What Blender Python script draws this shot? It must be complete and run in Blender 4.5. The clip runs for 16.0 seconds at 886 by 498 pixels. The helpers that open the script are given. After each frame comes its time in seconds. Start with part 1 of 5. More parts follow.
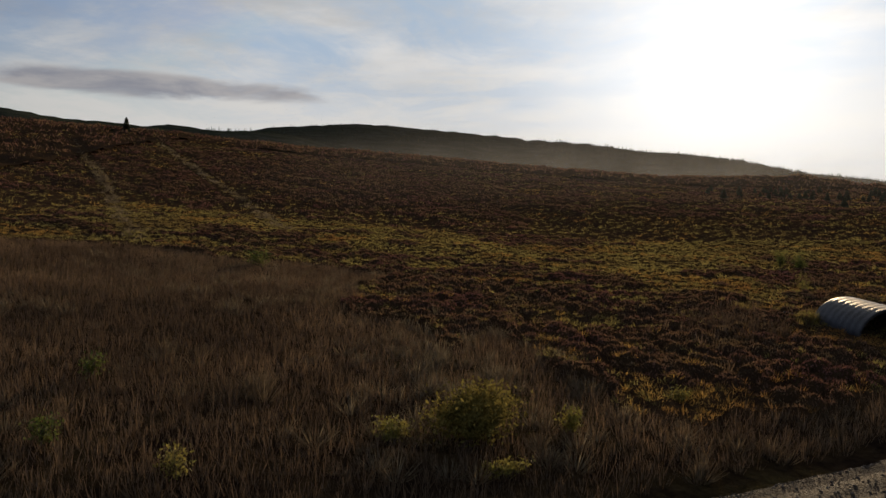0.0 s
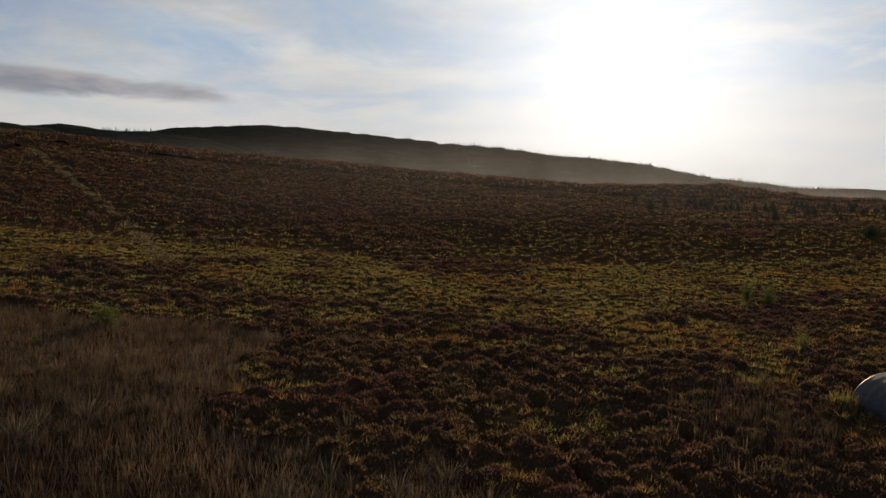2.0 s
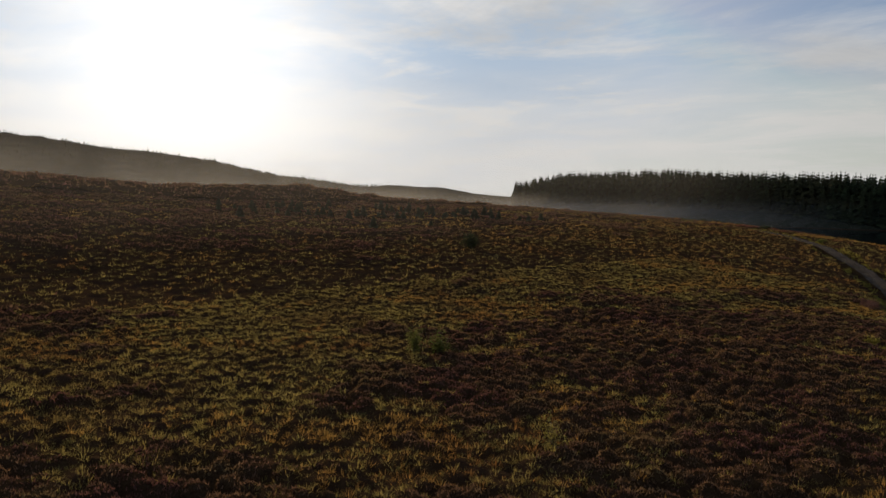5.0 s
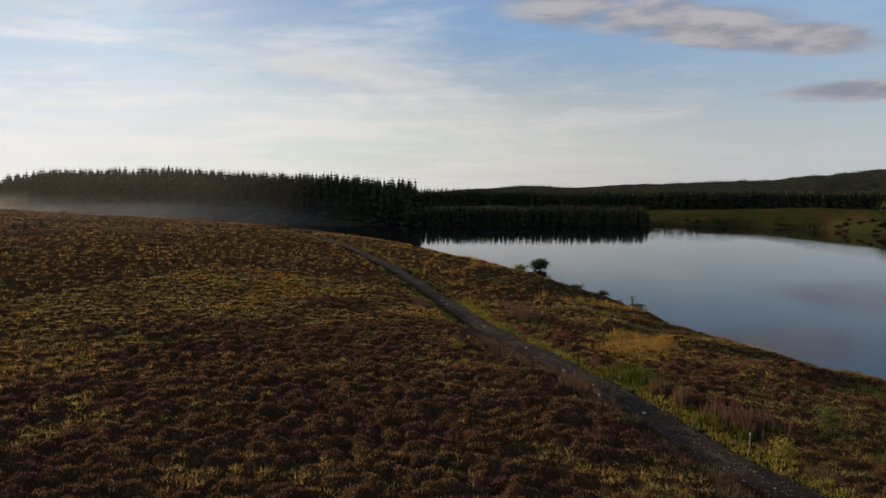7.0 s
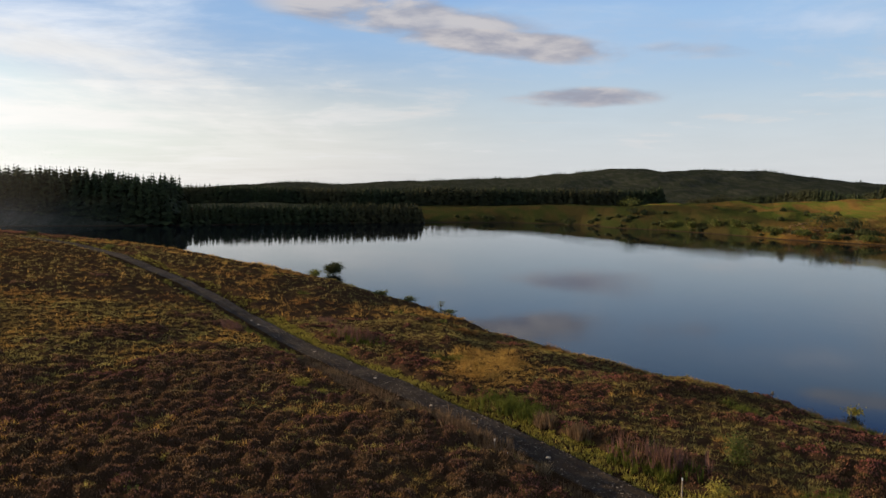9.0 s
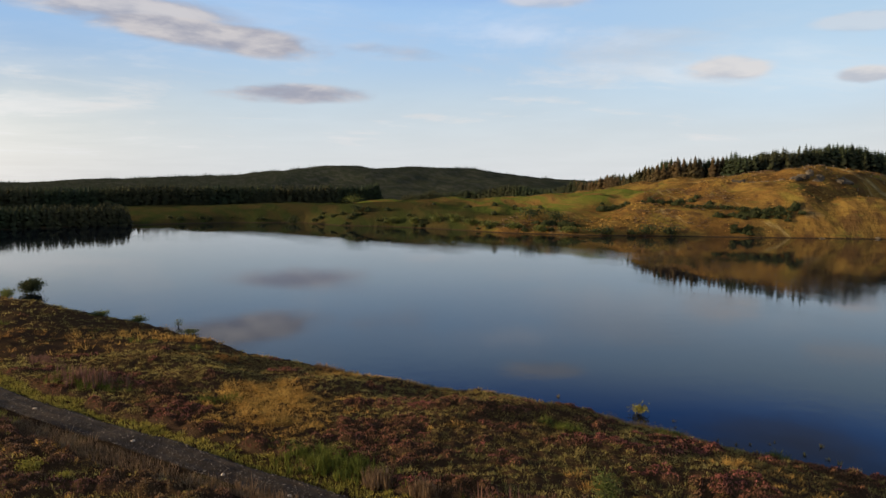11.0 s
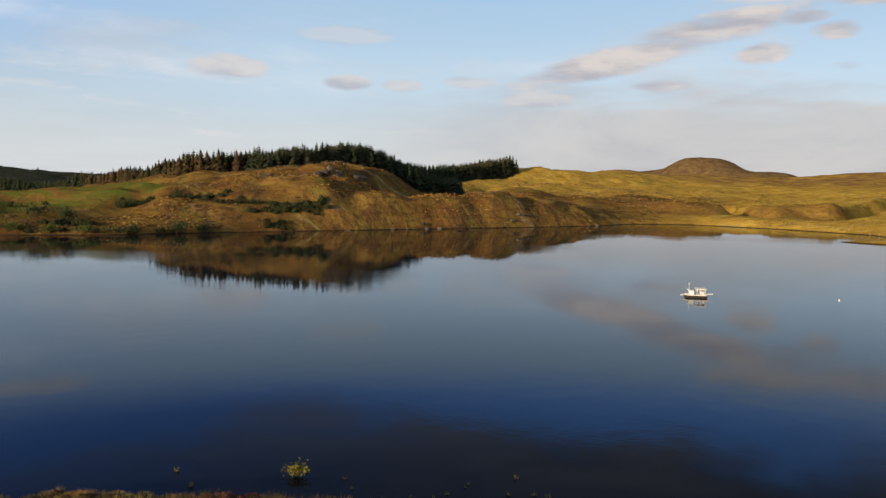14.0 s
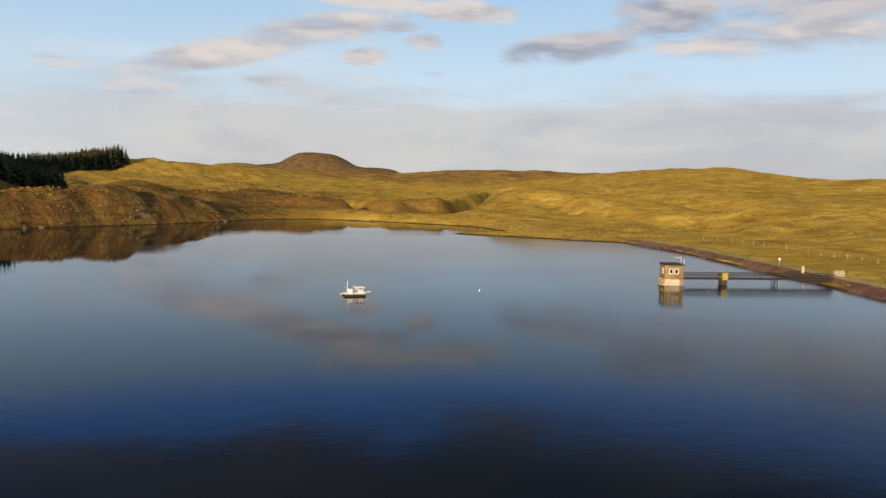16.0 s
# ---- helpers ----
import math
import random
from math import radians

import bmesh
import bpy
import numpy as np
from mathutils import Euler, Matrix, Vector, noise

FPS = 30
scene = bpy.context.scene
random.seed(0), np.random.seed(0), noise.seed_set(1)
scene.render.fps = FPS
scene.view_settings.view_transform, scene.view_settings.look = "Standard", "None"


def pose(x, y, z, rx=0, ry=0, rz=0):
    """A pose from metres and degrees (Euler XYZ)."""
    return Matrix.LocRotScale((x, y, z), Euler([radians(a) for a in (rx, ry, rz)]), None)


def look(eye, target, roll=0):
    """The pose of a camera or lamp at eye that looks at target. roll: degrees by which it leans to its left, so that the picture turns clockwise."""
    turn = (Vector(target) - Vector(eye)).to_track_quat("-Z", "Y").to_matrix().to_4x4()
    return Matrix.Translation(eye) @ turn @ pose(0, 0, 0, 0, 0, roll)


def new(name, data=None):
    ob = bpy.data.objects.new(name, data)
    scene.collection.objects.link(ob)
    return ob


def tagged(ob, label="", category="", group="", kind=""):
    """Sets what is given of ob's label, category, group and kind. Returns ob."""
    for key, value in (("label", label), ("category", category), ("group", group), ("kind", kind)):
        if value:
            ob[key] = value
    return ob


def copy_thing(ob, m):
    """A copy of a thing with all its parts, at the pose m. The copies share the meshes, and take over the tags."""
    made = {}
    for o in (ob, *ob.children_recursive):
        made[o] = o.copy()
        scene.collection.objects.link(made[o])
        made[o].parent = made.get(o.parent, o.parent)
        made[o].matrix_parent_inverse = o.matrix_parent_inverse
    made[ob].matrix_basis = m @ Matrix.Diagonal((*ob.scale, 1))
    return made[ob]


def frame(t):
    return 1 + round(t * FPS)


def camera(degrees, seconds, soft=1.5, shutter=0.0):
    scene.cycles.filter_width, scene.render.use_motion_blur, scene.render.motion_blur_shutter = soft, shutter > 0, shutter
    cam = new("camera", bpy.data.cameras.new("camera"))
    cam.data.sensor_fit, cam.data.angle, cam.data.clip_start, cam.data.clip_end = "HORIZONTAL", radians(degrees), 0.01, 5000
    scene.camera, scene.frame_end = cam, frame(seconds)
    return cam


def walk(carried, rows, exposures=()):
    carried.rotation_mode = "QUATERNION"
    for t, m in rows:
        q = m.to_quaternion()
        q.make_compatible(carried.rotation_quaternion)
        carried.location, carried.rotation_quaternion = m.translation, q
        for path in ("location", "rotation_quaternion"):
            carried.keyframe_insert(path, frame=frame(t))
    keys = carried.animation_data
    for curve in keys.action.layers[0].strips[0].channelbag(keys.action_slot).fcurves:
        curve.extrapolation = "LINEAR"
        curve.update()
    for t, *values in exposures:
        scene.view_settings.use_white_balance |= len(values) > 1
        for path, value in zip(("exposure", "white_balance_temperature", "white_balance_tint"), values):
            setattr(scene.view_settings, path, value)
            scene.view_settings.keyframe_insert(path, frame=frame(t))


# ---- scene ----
cam = camera(60.27, 16.0, soft=1.5)
# seconds, eye, tilt, heading (clockwise from +y), lean
PATH = [
    (0.0, (0.00, 0.00, 14.62), -4.59, -0.00, 0.10),
    (0.5, (-0.01, 3.50, 15.13), -4.56, -0.01, 0.14),
    (1.0, (-0.04, 6.97, 15.61), -4.52, -0.01, 0.18),
    (1.5, (-0.05, 10.45, 16.08), -4.48, 2.11, 0.19),
    (2.0, (-0.07, 14.05, 16.49), -4.42, 6.53, 0.21),
    (2.5, (0.03, 17.52, 16.90), -4.39, 10.78, 0.17),
    (3.0, (0.38, 21.15, 17.27), -4.43, 14.92, 0.17),
    (3.2, (0.55, 22.55, 17.39), -4.42, 16.56, 0.20),
    (5.3, (3.09, 37.19, 18.46), -4.51, 43.80, 0.56),
    (5.5, (3.47, 38.47, 18.52), -4.44, 47.52, 0.51),
    (6.0, (4.87, 41.75, 18.62), -4.41, 56.86, 0.44),
    (6.5, (6.39, 44.85, 18.81), -4.46, 66.23, 0.56),
    (7.0, (7.83, 47.54, 19.06), -4.40, 75.46, 0.57),
    (7.5, (9.52, 49.84, 19.34), -4.45, 80.96, 0.61),
    (8.0, (11.29, 51.80, 19.64), -4.48, 84.07, 0.63),
    (8.5, (13.17, 53.74, 19.93), -4.50, 88.01, 0.77),
    (8.7, (14.05, 54.42, 20.02), -4.51, 90.01, 0.78),
    (10.8, (25.11, 58.83, 20.53), -4.61, 112.20, 0.30),
    (11.0, (26.16, 59.03, 20.59), -4.59, 114.37, 0.26),
    (11.5, (29.14, 59.35, 20.72), -4.61, 119.92, 0.16),
    (12.0, (32.64, 59.07, 20.75), -4.65, 125.61, 0.19),
    (12.5, (36.41, 58.34, 20.61), -4.68, 131.38, 0.38),
    (13.0, (40.44, 57.05, 20.37), -4.68, 137.19, 0.46),
    (13.5, (43.78, 55.64, 20.22), -4.70, 143.39, 0.50),
    (14.0, (46.80, 54.05, 20.25), -4.73, 150.13, 0.60),
    (14.5, (49.06, 52.49, 20.33), -4.77, 156.99, 0.70),
    (15.0, (51.31, 51.05, 20.46), -4.81, 164.09, 0.84),
    (15.5, (54.05, 49.35, 20.63), -4.80, 171.30, 1.03),
    (16.0, (56.18, 47.80, 20.82), -4.79, 178.47, 1.20),
]
walk(cam, [(t, pose(*p, 90 + tilt, 0, -head) @ pose(0, 0, 0, 0, 0, lean)) for t, p, tilt, head, lean in PATH],
     [(0.0, -0.45), (3.0, -0.45), (5.5, -0.38), (7.0, -0.03), (8.5, 0.27), (11.0, 0.42), (14.5, 0.34), (16.0, 0.38)])

# ---- world, sun ----
SUN_AZ, SUN_EL = 20.0, 9.5


def direction(az, el):
    a, e = radians(az), radians(el)
    return Vector((math.sin(a) * math.cos(e), math.cos(a) * math.cos(e), math.sin(e)))


class Graph:
    """A small helper to write node trees as expressions."""

    def __init__(self, tree):
        self.tree = tree
        tree.nodes.clear()

    def node(self, kind, values=()):
        n = self.tree.nodes.new(kind)
        for key, value in dict(values).items():
            self.put(n.inputs[key], value)
        return n

    def put(self, socket, value):
        if isinstance(value, bpy.types.NodeSocket):
            self.tree.links.new(value, socket)
        elif isinstance(value, bpy.types.Node):
            self.tree.links.new(value.outputs[0], socket)
        else:
            socket.default_value = value

    def math(self, op, a, b=0.0, clamp=False):
        n = self.node("ShaderNodeMath", {0: a, 1: b})
        n.operation, n.use_clamp = op, clamp
        return n.outputs[0]

    def ramp(self, value, low, high, a=0.0, b=1.0, smooth=True):
        n = self.node("ShaderNodeMapRange", {"Value": value, "From Min": low, "From Max": high, "To Min": a, "To Max": b})
        n.interpolation_type = "SMOOTHSTEP" if smooth else "LINEAR"
        return n.outputs[0]

    def mix(self, fac, a, b, blend="MIX"):
        n = self.node("ShaderNodeMix")
        n.data_type, n.blend_type = "RGBA", blend
        self.put(n.inputs[0], fac)
        for socket, value in ((n.inputs[6], a), (n.inputs[7], b)):
            self.put(socket, (*value, 1) if isinstance(value, tuple) and len(value) == 3 else value)
        return n.outputs[2]

    def noise(self, vector, scale, detail=4.0, rough=0.55, distort=0.0):
        n = self.node("ShaderNodeTexNoise", {"Vector": vector, "Scale": scale, "Detail": detail, "Roughness": rough, "Distortion": distort})
        return n.outputs[0]

    def vec(self, op, a, b):
        n = self.node("ShaderNodeVectorMath", {0: a, 1: b})
        n.operation = op
        return n.outputs[1] if op == "DOT_PRODUCT" else n.outputs[0]

    def xyz(self, x, y, z):
        return self.node("ShaderNodeCombineXYZ", {0: x, 1: y, 2: z}).outputs[0]

    def split(self, v):
        return self.node("ShaderNodeSeparateXYZ", {0: v}).outputs


def build_world():
    w = bpy.data.worlds.new("evening_sky")
    scene.world = w
    w.use_nodes = True
    g = Graph(w.node_tree)
    d = g.vec("NORMALIZE", g.node("ShaderNodeTexCoord").outputs["Generated"], (0, 0, 0))
    sky = g.node("ShaderNodeTexSky")
    sky.sky_type, sky.sun_disc = "NISHITA", False
    sky.sun_elevation, sky.sun_rotation = radians(SUN_EL), radians(SUN_AZ)
    sky.altitude, sky.air_density, sky.dust_density, sky.ozone_density = 250.0, 1.0, 1.2, 1.6
    base = g.mix(1.0, sky.outputs[0], (0.122, 0.115, 0.134), "MULTIPLY")
    base = g.mix(1.0, base, (0.44, 0.58, 0.76), "DARKEN")
    x, y, z = g.split(d)
    toward = g.vec("DOT_PRODUCT", d, tuple(direction(SUN_AZ, SUN_EL)))
    near = g.ramp(toward, 0.30, 0.97)
    base = g.mix(g.ramp(toward, 0.6, 0.1, 0.0, 0.55), base, (0.47, 0.60, 0.72))
    halo = g.math("POWER", g.ramp(toward, 0.85, 1.0, smooth=False), 6.0)
    halo = g.math("ADD", halo, g.ramp(toward, 0.60, 0.92, 0.0, 0.11))
    # thin high cloud, seen in perspective so that it draws out into streaks near the horizon
    flat = g.math("ADD", g.math("MAXIMUM", z, 0.0), 0.075)
    plane = g.xyz(g.math("DIVIDE", x, flat), g.math("DIVIDE", y, flat), 3.7)
    thick = g.math("ADD", g.math("MULTIPLY", g.noise(plane, 0.55, 7.0, 0.62, 0.8), 0.65), g.math("MULTIPLY", g.noise(g.vec("MULTIPLY", plane, (1.0, 0.55, 1.0)), 2.1, 6.0, 0.65, 0.5), 0.35))
    low = g.ramp(near, 0.0, 0.75, 0.46, 0.415)
    veil = g.ramp(g.math("SUBTRACT", thick, low), -0.02, 0.20)
    haze = g.math("MULTIPLY", g.ramp(z, 0.0, g.ramp(near, 0.1, 0.7, 0.17, 0.20), 0.85, 0.0), g.ramp(thick, 0.3, 0.6, 0.9, 1.0))
    veil = g.math("MULTIPLY", g.math("MAXIMUM", veil, haze), 0.93)
    shade = g.ramp(g.noise(plane, 1.1, 6.0, 0.6), 0.35, 0.7, g.ramp(z, 0.04, 0.22, 0.97, 0.74), g.ramp(z, 0.04, 0.22, 1.01, 1.08))
    lit = g.mix(near, (0.57, 0.575, 0.585), (0.82, 0.81, 0.80))
    lit = g.mix(1.0, lit, g.xyz(shade, shade, shade), "MULTIPLY")
    sky1 = g.mix(veil, base, lit)
    gap = g.math("MULTIPLY", g.ramp(toward, -0.1, -0.5), g.ramp(z, 0.07, 0.13, 0.0, 0.6))
    sky1 = g.mix(gap, sky1, g.mix(g.ramp(z, 0.12, 0.22), (0.45, 0.57, 0.67), (0.32, 0.47, 0.62)))
    # low grey bank opposite the sun, and a dark deck of cloud high above it
    away = g.ramp(toward, -0.45, -0.8)
    uneven = g.math("MULTIPLY", g.math("SUBTRACT", g.noise(plane, 1.2, 5.0), 0.5), 0.09)
    bank = g.math("MULTIPLY", away, g.ramp(g.math("ADD", z, uneven), 0.135, 0.085))
    sky2 = g.mix(g.math("MULTIPLY", bank, 0.8), sky1, g.mix(g.ramp(g.noise(g.vec("MULTIPLY", d, (1.0, 1.0, 3.0)), 4.0, 5.0, 0.55, 0.5), 0.36, 0.64), (0.37, 0.37, 0.395), (0.48, 0.46, 0.45)))
    clear = g.math("MULTIPLY", g.math("MULTIPLY", g.ramp(toward, 0.88, 0.45), g.ramp(toward, -0.5, -0.05)), g.ramp(z, 0.10, 0.22, 0.0, 0.6))
    sky2 = g.mix(clear, sky2, (0.24, 0.42, 0.68))
    # cream bank of thin cloud low beside the sun
    lump = g.math("SUBTRACT", g.noise(g.vec("MULTIPLY", d, (1.0, 1.0, 5.0)), 3.2, 6.0, 0.6, 0.3), 0.5)
    cream = g.math("MULTIPLY", g.ramp(toward, 0.15, 0.7), g.ramp(g.math("ADD", z, g.math("MULTIPLY", lump, 0.24)), 0.19, 0.08))
    sky2 = g.mix(g.math("MULTIPLY", g.math("MULTIPLY", cream, g.ramp(thick, 0.38, 0.58, 0.5, 1.0)), 0.8), sky2, g.mix(near, (0.68, 0.67, 0.64), (0.84, 0.82, 0.79)))
    # clearer blue higher up, and a broken grey deck above that
    deep = g.math("MULTIPLY", g.ramp(toward, 0.85, 0.42), g.ramp(g.math("ADD", z, g.math("MULTIPLY", lump, 0.03)), 0.218, 0.285))
    sky2 = g.mix(g.math("MULTIPLY", deep, 0.95), sky2, g.mix(g.ramp(toward, -0.2, -0.75), (0.055, 0.18, 0.56), (0.11, 0.33, 0.88)))
    deck = g.math("MULTIPLY", g.ramp(toward, 0.1, -0.75, 0.25, 1.0), g.ramp(g.math("ADD", z, g.math("MULTIPLY", lump, 0.22)), 0.285, 0.335))
    sky2 = g.mix(g.math("MULTIPLY", deck, 0.9), sky2, g.mix(g.ramp(lump, -0.12, 0.12), (0.07, 0.07, 0.076), (0.17, 0.16, 0.155)))
    # unseen sky overhead, added grey and dim to cut the blue fill light
    sky2 = g.mix(g.ramp(z, 0.40, 0.52), sky2, (0.21, 0.22, 0.235))
    # separate clouds: heading, height, half width, half height (degrees), tilt of the long axis, depth
    grey_clouds = ((-21, 7.0, 13, 0.9, -0.03, 0.75), (-33, 11.5, 7, 1.3, 0.0, 0.35), (85, 13.6, 6, 1.0, -0.06, 0.5), (90, 12.2, 10, 1.6, -0.10, 0.75), (98, 10.5, 8, 1.1, -0.10, 0.85),
                   (103.5, 6.7, 6, 0.75, 0.0, 0.8), (111, 9.8, 4, 0.6, -0.06, 0.4), (188, 10.0, 5.5, 1.2, 0.10, 0.8), (194, 11.4, 4, 1.3, 0.05, 0.7), (194, 12.6, 4, 1.2, 0.0, 0.85), (206, 12.6, 8, 1.4, 0.05, 0.9), (219, 12, 8, 1.5, 0.0, 0.8))
    pink_clouds = ((134.5, 8.3, 3.0, 1.0, 0.0, 0.6), (143, 7.4, 1.8, 0.6, 0.0, 0.6), (147, 7.3, 1.6, 0.5, 0.0, 0.5), (152, 7.6, 2.2, 0.6, 0.0, 0.5), (122, 13.4, 3.2, 0.6, 0.0, 0.5), (143, 10.8, 3.5, 0.7, 0.0, 0.4),
                   (164.5, 9.5, 10.5, 1.15, 0.24, 0.85), (168.5, 10.9, 6.0, 1.0, 0.16, 0.9), (172.6, 9.2, 2.2, 0.7, 0.08, 0.8), (176.7, 10.4, 1.7, 0.7, 0.0, 0.85), (180, 12.5, 4.4, 0.8, -0.03, 0.9), (174.9, 11.3, 1.8, 0.5, 0.0, 0.7),
                   (173, 13.2, 4, 0.8, 0.0, 0.8), (157, 6.3, 3.0, 0.6, 0.0, 0.5), (166, 7.2, 2.4, 0.5, 0.0, 0.6), (177.5, 8.1, 1.4, 0.4, 0.0, 0.5), (201, 10.3, 8, 1.4, 0.03, 0.85), (213, 9.8, 6, 0.8, 0.0, 0.7))
    q = g.vec("MULTIPLY", d, (1.0, 1.0, 4.0))
    fluff = g.math("SUBTRACT", g.noise(q, 8.0, 6.0, 0.55, 0.3), 0.5)
    above = g.math("SUBTRACT", g.noise(g.vec("ADD", q, (0.0, 0.0, 0.06)), 8.0, 6.0, 0.55, 0.3), 0.5)
    relief = g.ramp(g.math("SUBTRACT", fluff, above), -0.16, 0.16)
    col = sky2
    for clouds, dark, bright in ((pink_clouds, (0.36, 0.36, 0.40), (0.56, 0.52, 0.50)), (grey_clouds, (0.27, 0.28, 0.34), (0.47, 0.45, 0.46))):
        mass, depth = -1.0, 0.0
        for az, el, wide, high, slant, amount in clouds:
            c = direction(az, el)
            side = Vector((math.cos(radians(az)), -math.sin(radians(az)), 0))
            along = g.vec("DOT_PRODUCT", d, tuple(side))
            u = g.math("DIVIDE", along, math.sin(radians(wide)))
            v = g.math("DIVIDE", g.math("SUBTRACT", g.math("SUBTRACT", z, c.z), g.math("MULTIPLY", along, slant)), math.sin(radians(high)))
            r = g.math("ADD", g.math("MULTIPLY", u, u), g.math("MULTIPLY", v, v))
            ahead = g.math("GREATER_THAN", g.vec("DOT_PRODUCT", d, tuple(c)), 0.5)
            body = g.math("MULTIPLY", g.math("MAXIMUM", g.math("SUBTRACT", 1.6, r), 0.0), ahead)
            mass = g.math("MAXIMUM", mass, body)
            depth = g.math("MAXIMUM", depth, g.math("MULTIPLY", g.math("MINIMUM", body, 1.0), amount))
        alpha = g.math("MULTIPLY", g.ramp(g.math("ADD", g.math("MULTIPLY", mass, 0.75), g.math("MULTIPLY", fluff, 3.4)), 0.12, 1.05), g.ramp(depth, 0.0, 0.6))
        alpha = g.math("MULTIPLY", alpha, g.math("MULTIPLY", g.ramp(depth, 0.3, 0.9, 0.5, 1.0), g.ramp(mass, 0.0, 0.5)))
        col = g.mix(alpha, col, g.mix(relief, dark, bright))
    glow = g.mix(1.0, (1.0, 0.93, 0.84), g.xyz(halo, halo, halo), "MULTIPLY")
    glow = g.mix(1.0, glow, (0.82, 0.82, 0.82), "MULTIPLY")
    col = g.mix(1.0, col, glow, "ADD")
    bg = g.node("ShaderNodeBackground", {"Color": col, "Strength": 1.0})
    g.node("ShaderNodeOutputWorld", {"Surface": bg})


build_world()
sun = new("sun", bpy.data.lights.new("sun", "SUN"))
sun.data.energy, sun.data.angle, sun.data.color = 5.0, radians(0.6), (1.0, 0.73, 0.43)
sun.matrix_world = look(direction(SUN_AZ, SUN_EL) * 900, (0, 0, 0))


# ---- materials ----
def material(name, colours, scale=1.0, rough=0.9, bump=0.0, bump_scale=20.0, island=0.0, spec=0.3, metal=0.0, back=0.0, thresholds=(0.35, 0.65)):
    """Colours mixed by noise at two sizes; island: how far single pieces differ; back: light that shines through."""
    m = bpy.data.materials.new(name)
    m.use_nodes = True
    g = Graph(m.node_tree)
    pos = g.node("ShaderNodeNewGeometry")
    p = pos.outputs["Position"]
    big = g.ramp(g.noise(p, scale, 5.0), *thresholds)
    col = g.mix(big, colours[0], colours[1 % len(colours)])
    if len(colours) > 2:
        col = g.mix(g.ramp(g.noise(p, scale * 0.23, 4.0), 0.45, 0.62), col, colours[2])
    if len(colours) > 3:
        col = g.mix(g.ramp(g.noise(g.vec("ADD", p, (31.0, 7.0, 2.0)), scale * 0.5, 5.0), 0.5, 0.68), col, colours[3])
    grain = g.ramp(g.noise(p, scale * 9.0, 4.0, 0.65), 0.25, 0.75, 0.65, 1.35)
    if island:
        grain = g.math("MULTIPLY", grain, g.ramp(pos.outputs["Random Per Island"], 0, 1, 1 - island, 1 + island, smooth=False))
    col = g.mix(1.0, col, g.xyz(grain, grain, grain), "MULTIPLY")
    b = g.node("ShaderNodeBsdfPrincipled", {"Base Color": col, "Roughness": rough, "Metallic": metal, "Specular IOR Level": spec})
    if bump:
        h = g.noise(p, bump_scale, 6.0, 0.65)
        g.put(b.inputs["Normal"], g.node("ShaderNodeBump", {"Height": h, "Strength": bump, "Distance": 1.5 / bump_scale}))
    out = b.outputs[0]
    if back:
        t = g.node("ShaderNodeBsdfTranslucent", {"Color": col})
        out = g.node("ShaderNodeMixShader", {0: back, 1: out, 2: t.outputs[0]}).outputs[0]
    g.node("ShaderNodeOutputMaterial", {"Surface": out})
    return m


def water_material():
    m = bpy.data.materials.new("lake_water")
    m.use_nodes = True
    g = Graph(m.node_tree)
    p = g.node("ShaderNodeNewGeometry").outputs["Position"]
    ripple = g.math("ADD", g.noise(p, 2.2, 3.0), g.math("MULTIPLY", g.noise(p, 0.35, 2.0), 2.0))
    calm = g.ramp(g.noise(g.vec("MULTIPLY", p, (0.35, 1.0, 1.0)), 0.028, 3.0), 0.42, 0.68, 0.03, 0.16)
    windy = g.ramp(g.split(p)[0], 75.0, 25.0)
    bump = g.node("ShaderNodeBump", {"Height": ripple, "Strength": calm, "Distance": 0.05})
    mirror = g.node("ShaderNodeBsdfGlossy", {"Color": (0.94, 0.965, 1, 1), "Roughness": g.math("ADD", g.ramp(calm, 0.04, 0.18, 0.015, 0.055), g.math("MULTIPLY", windy, 0.085)), "Normal": bump})
    peat = g.node("ShaderNodeBsdfDiffuse", {"Color": (0.006, 0.008, 0.012, 1)})
    facing = g.node("ShaderNodeLayerWeight", {"Blend": 0.5, "Normal": bump}).outputs["Facing"]
    gloss = g.math("ADD", g.math("MULTIPLY", g.math("POWER", facing, 6.9), 0.98), 0.01)
    g.node("ShaderNodeOutputMaterial", {"Surface": g.node("ShaderNodeMixShader", {0: gloss, 1: peat.outputs[0], 2: mirror.outputs[0]})})
    return m


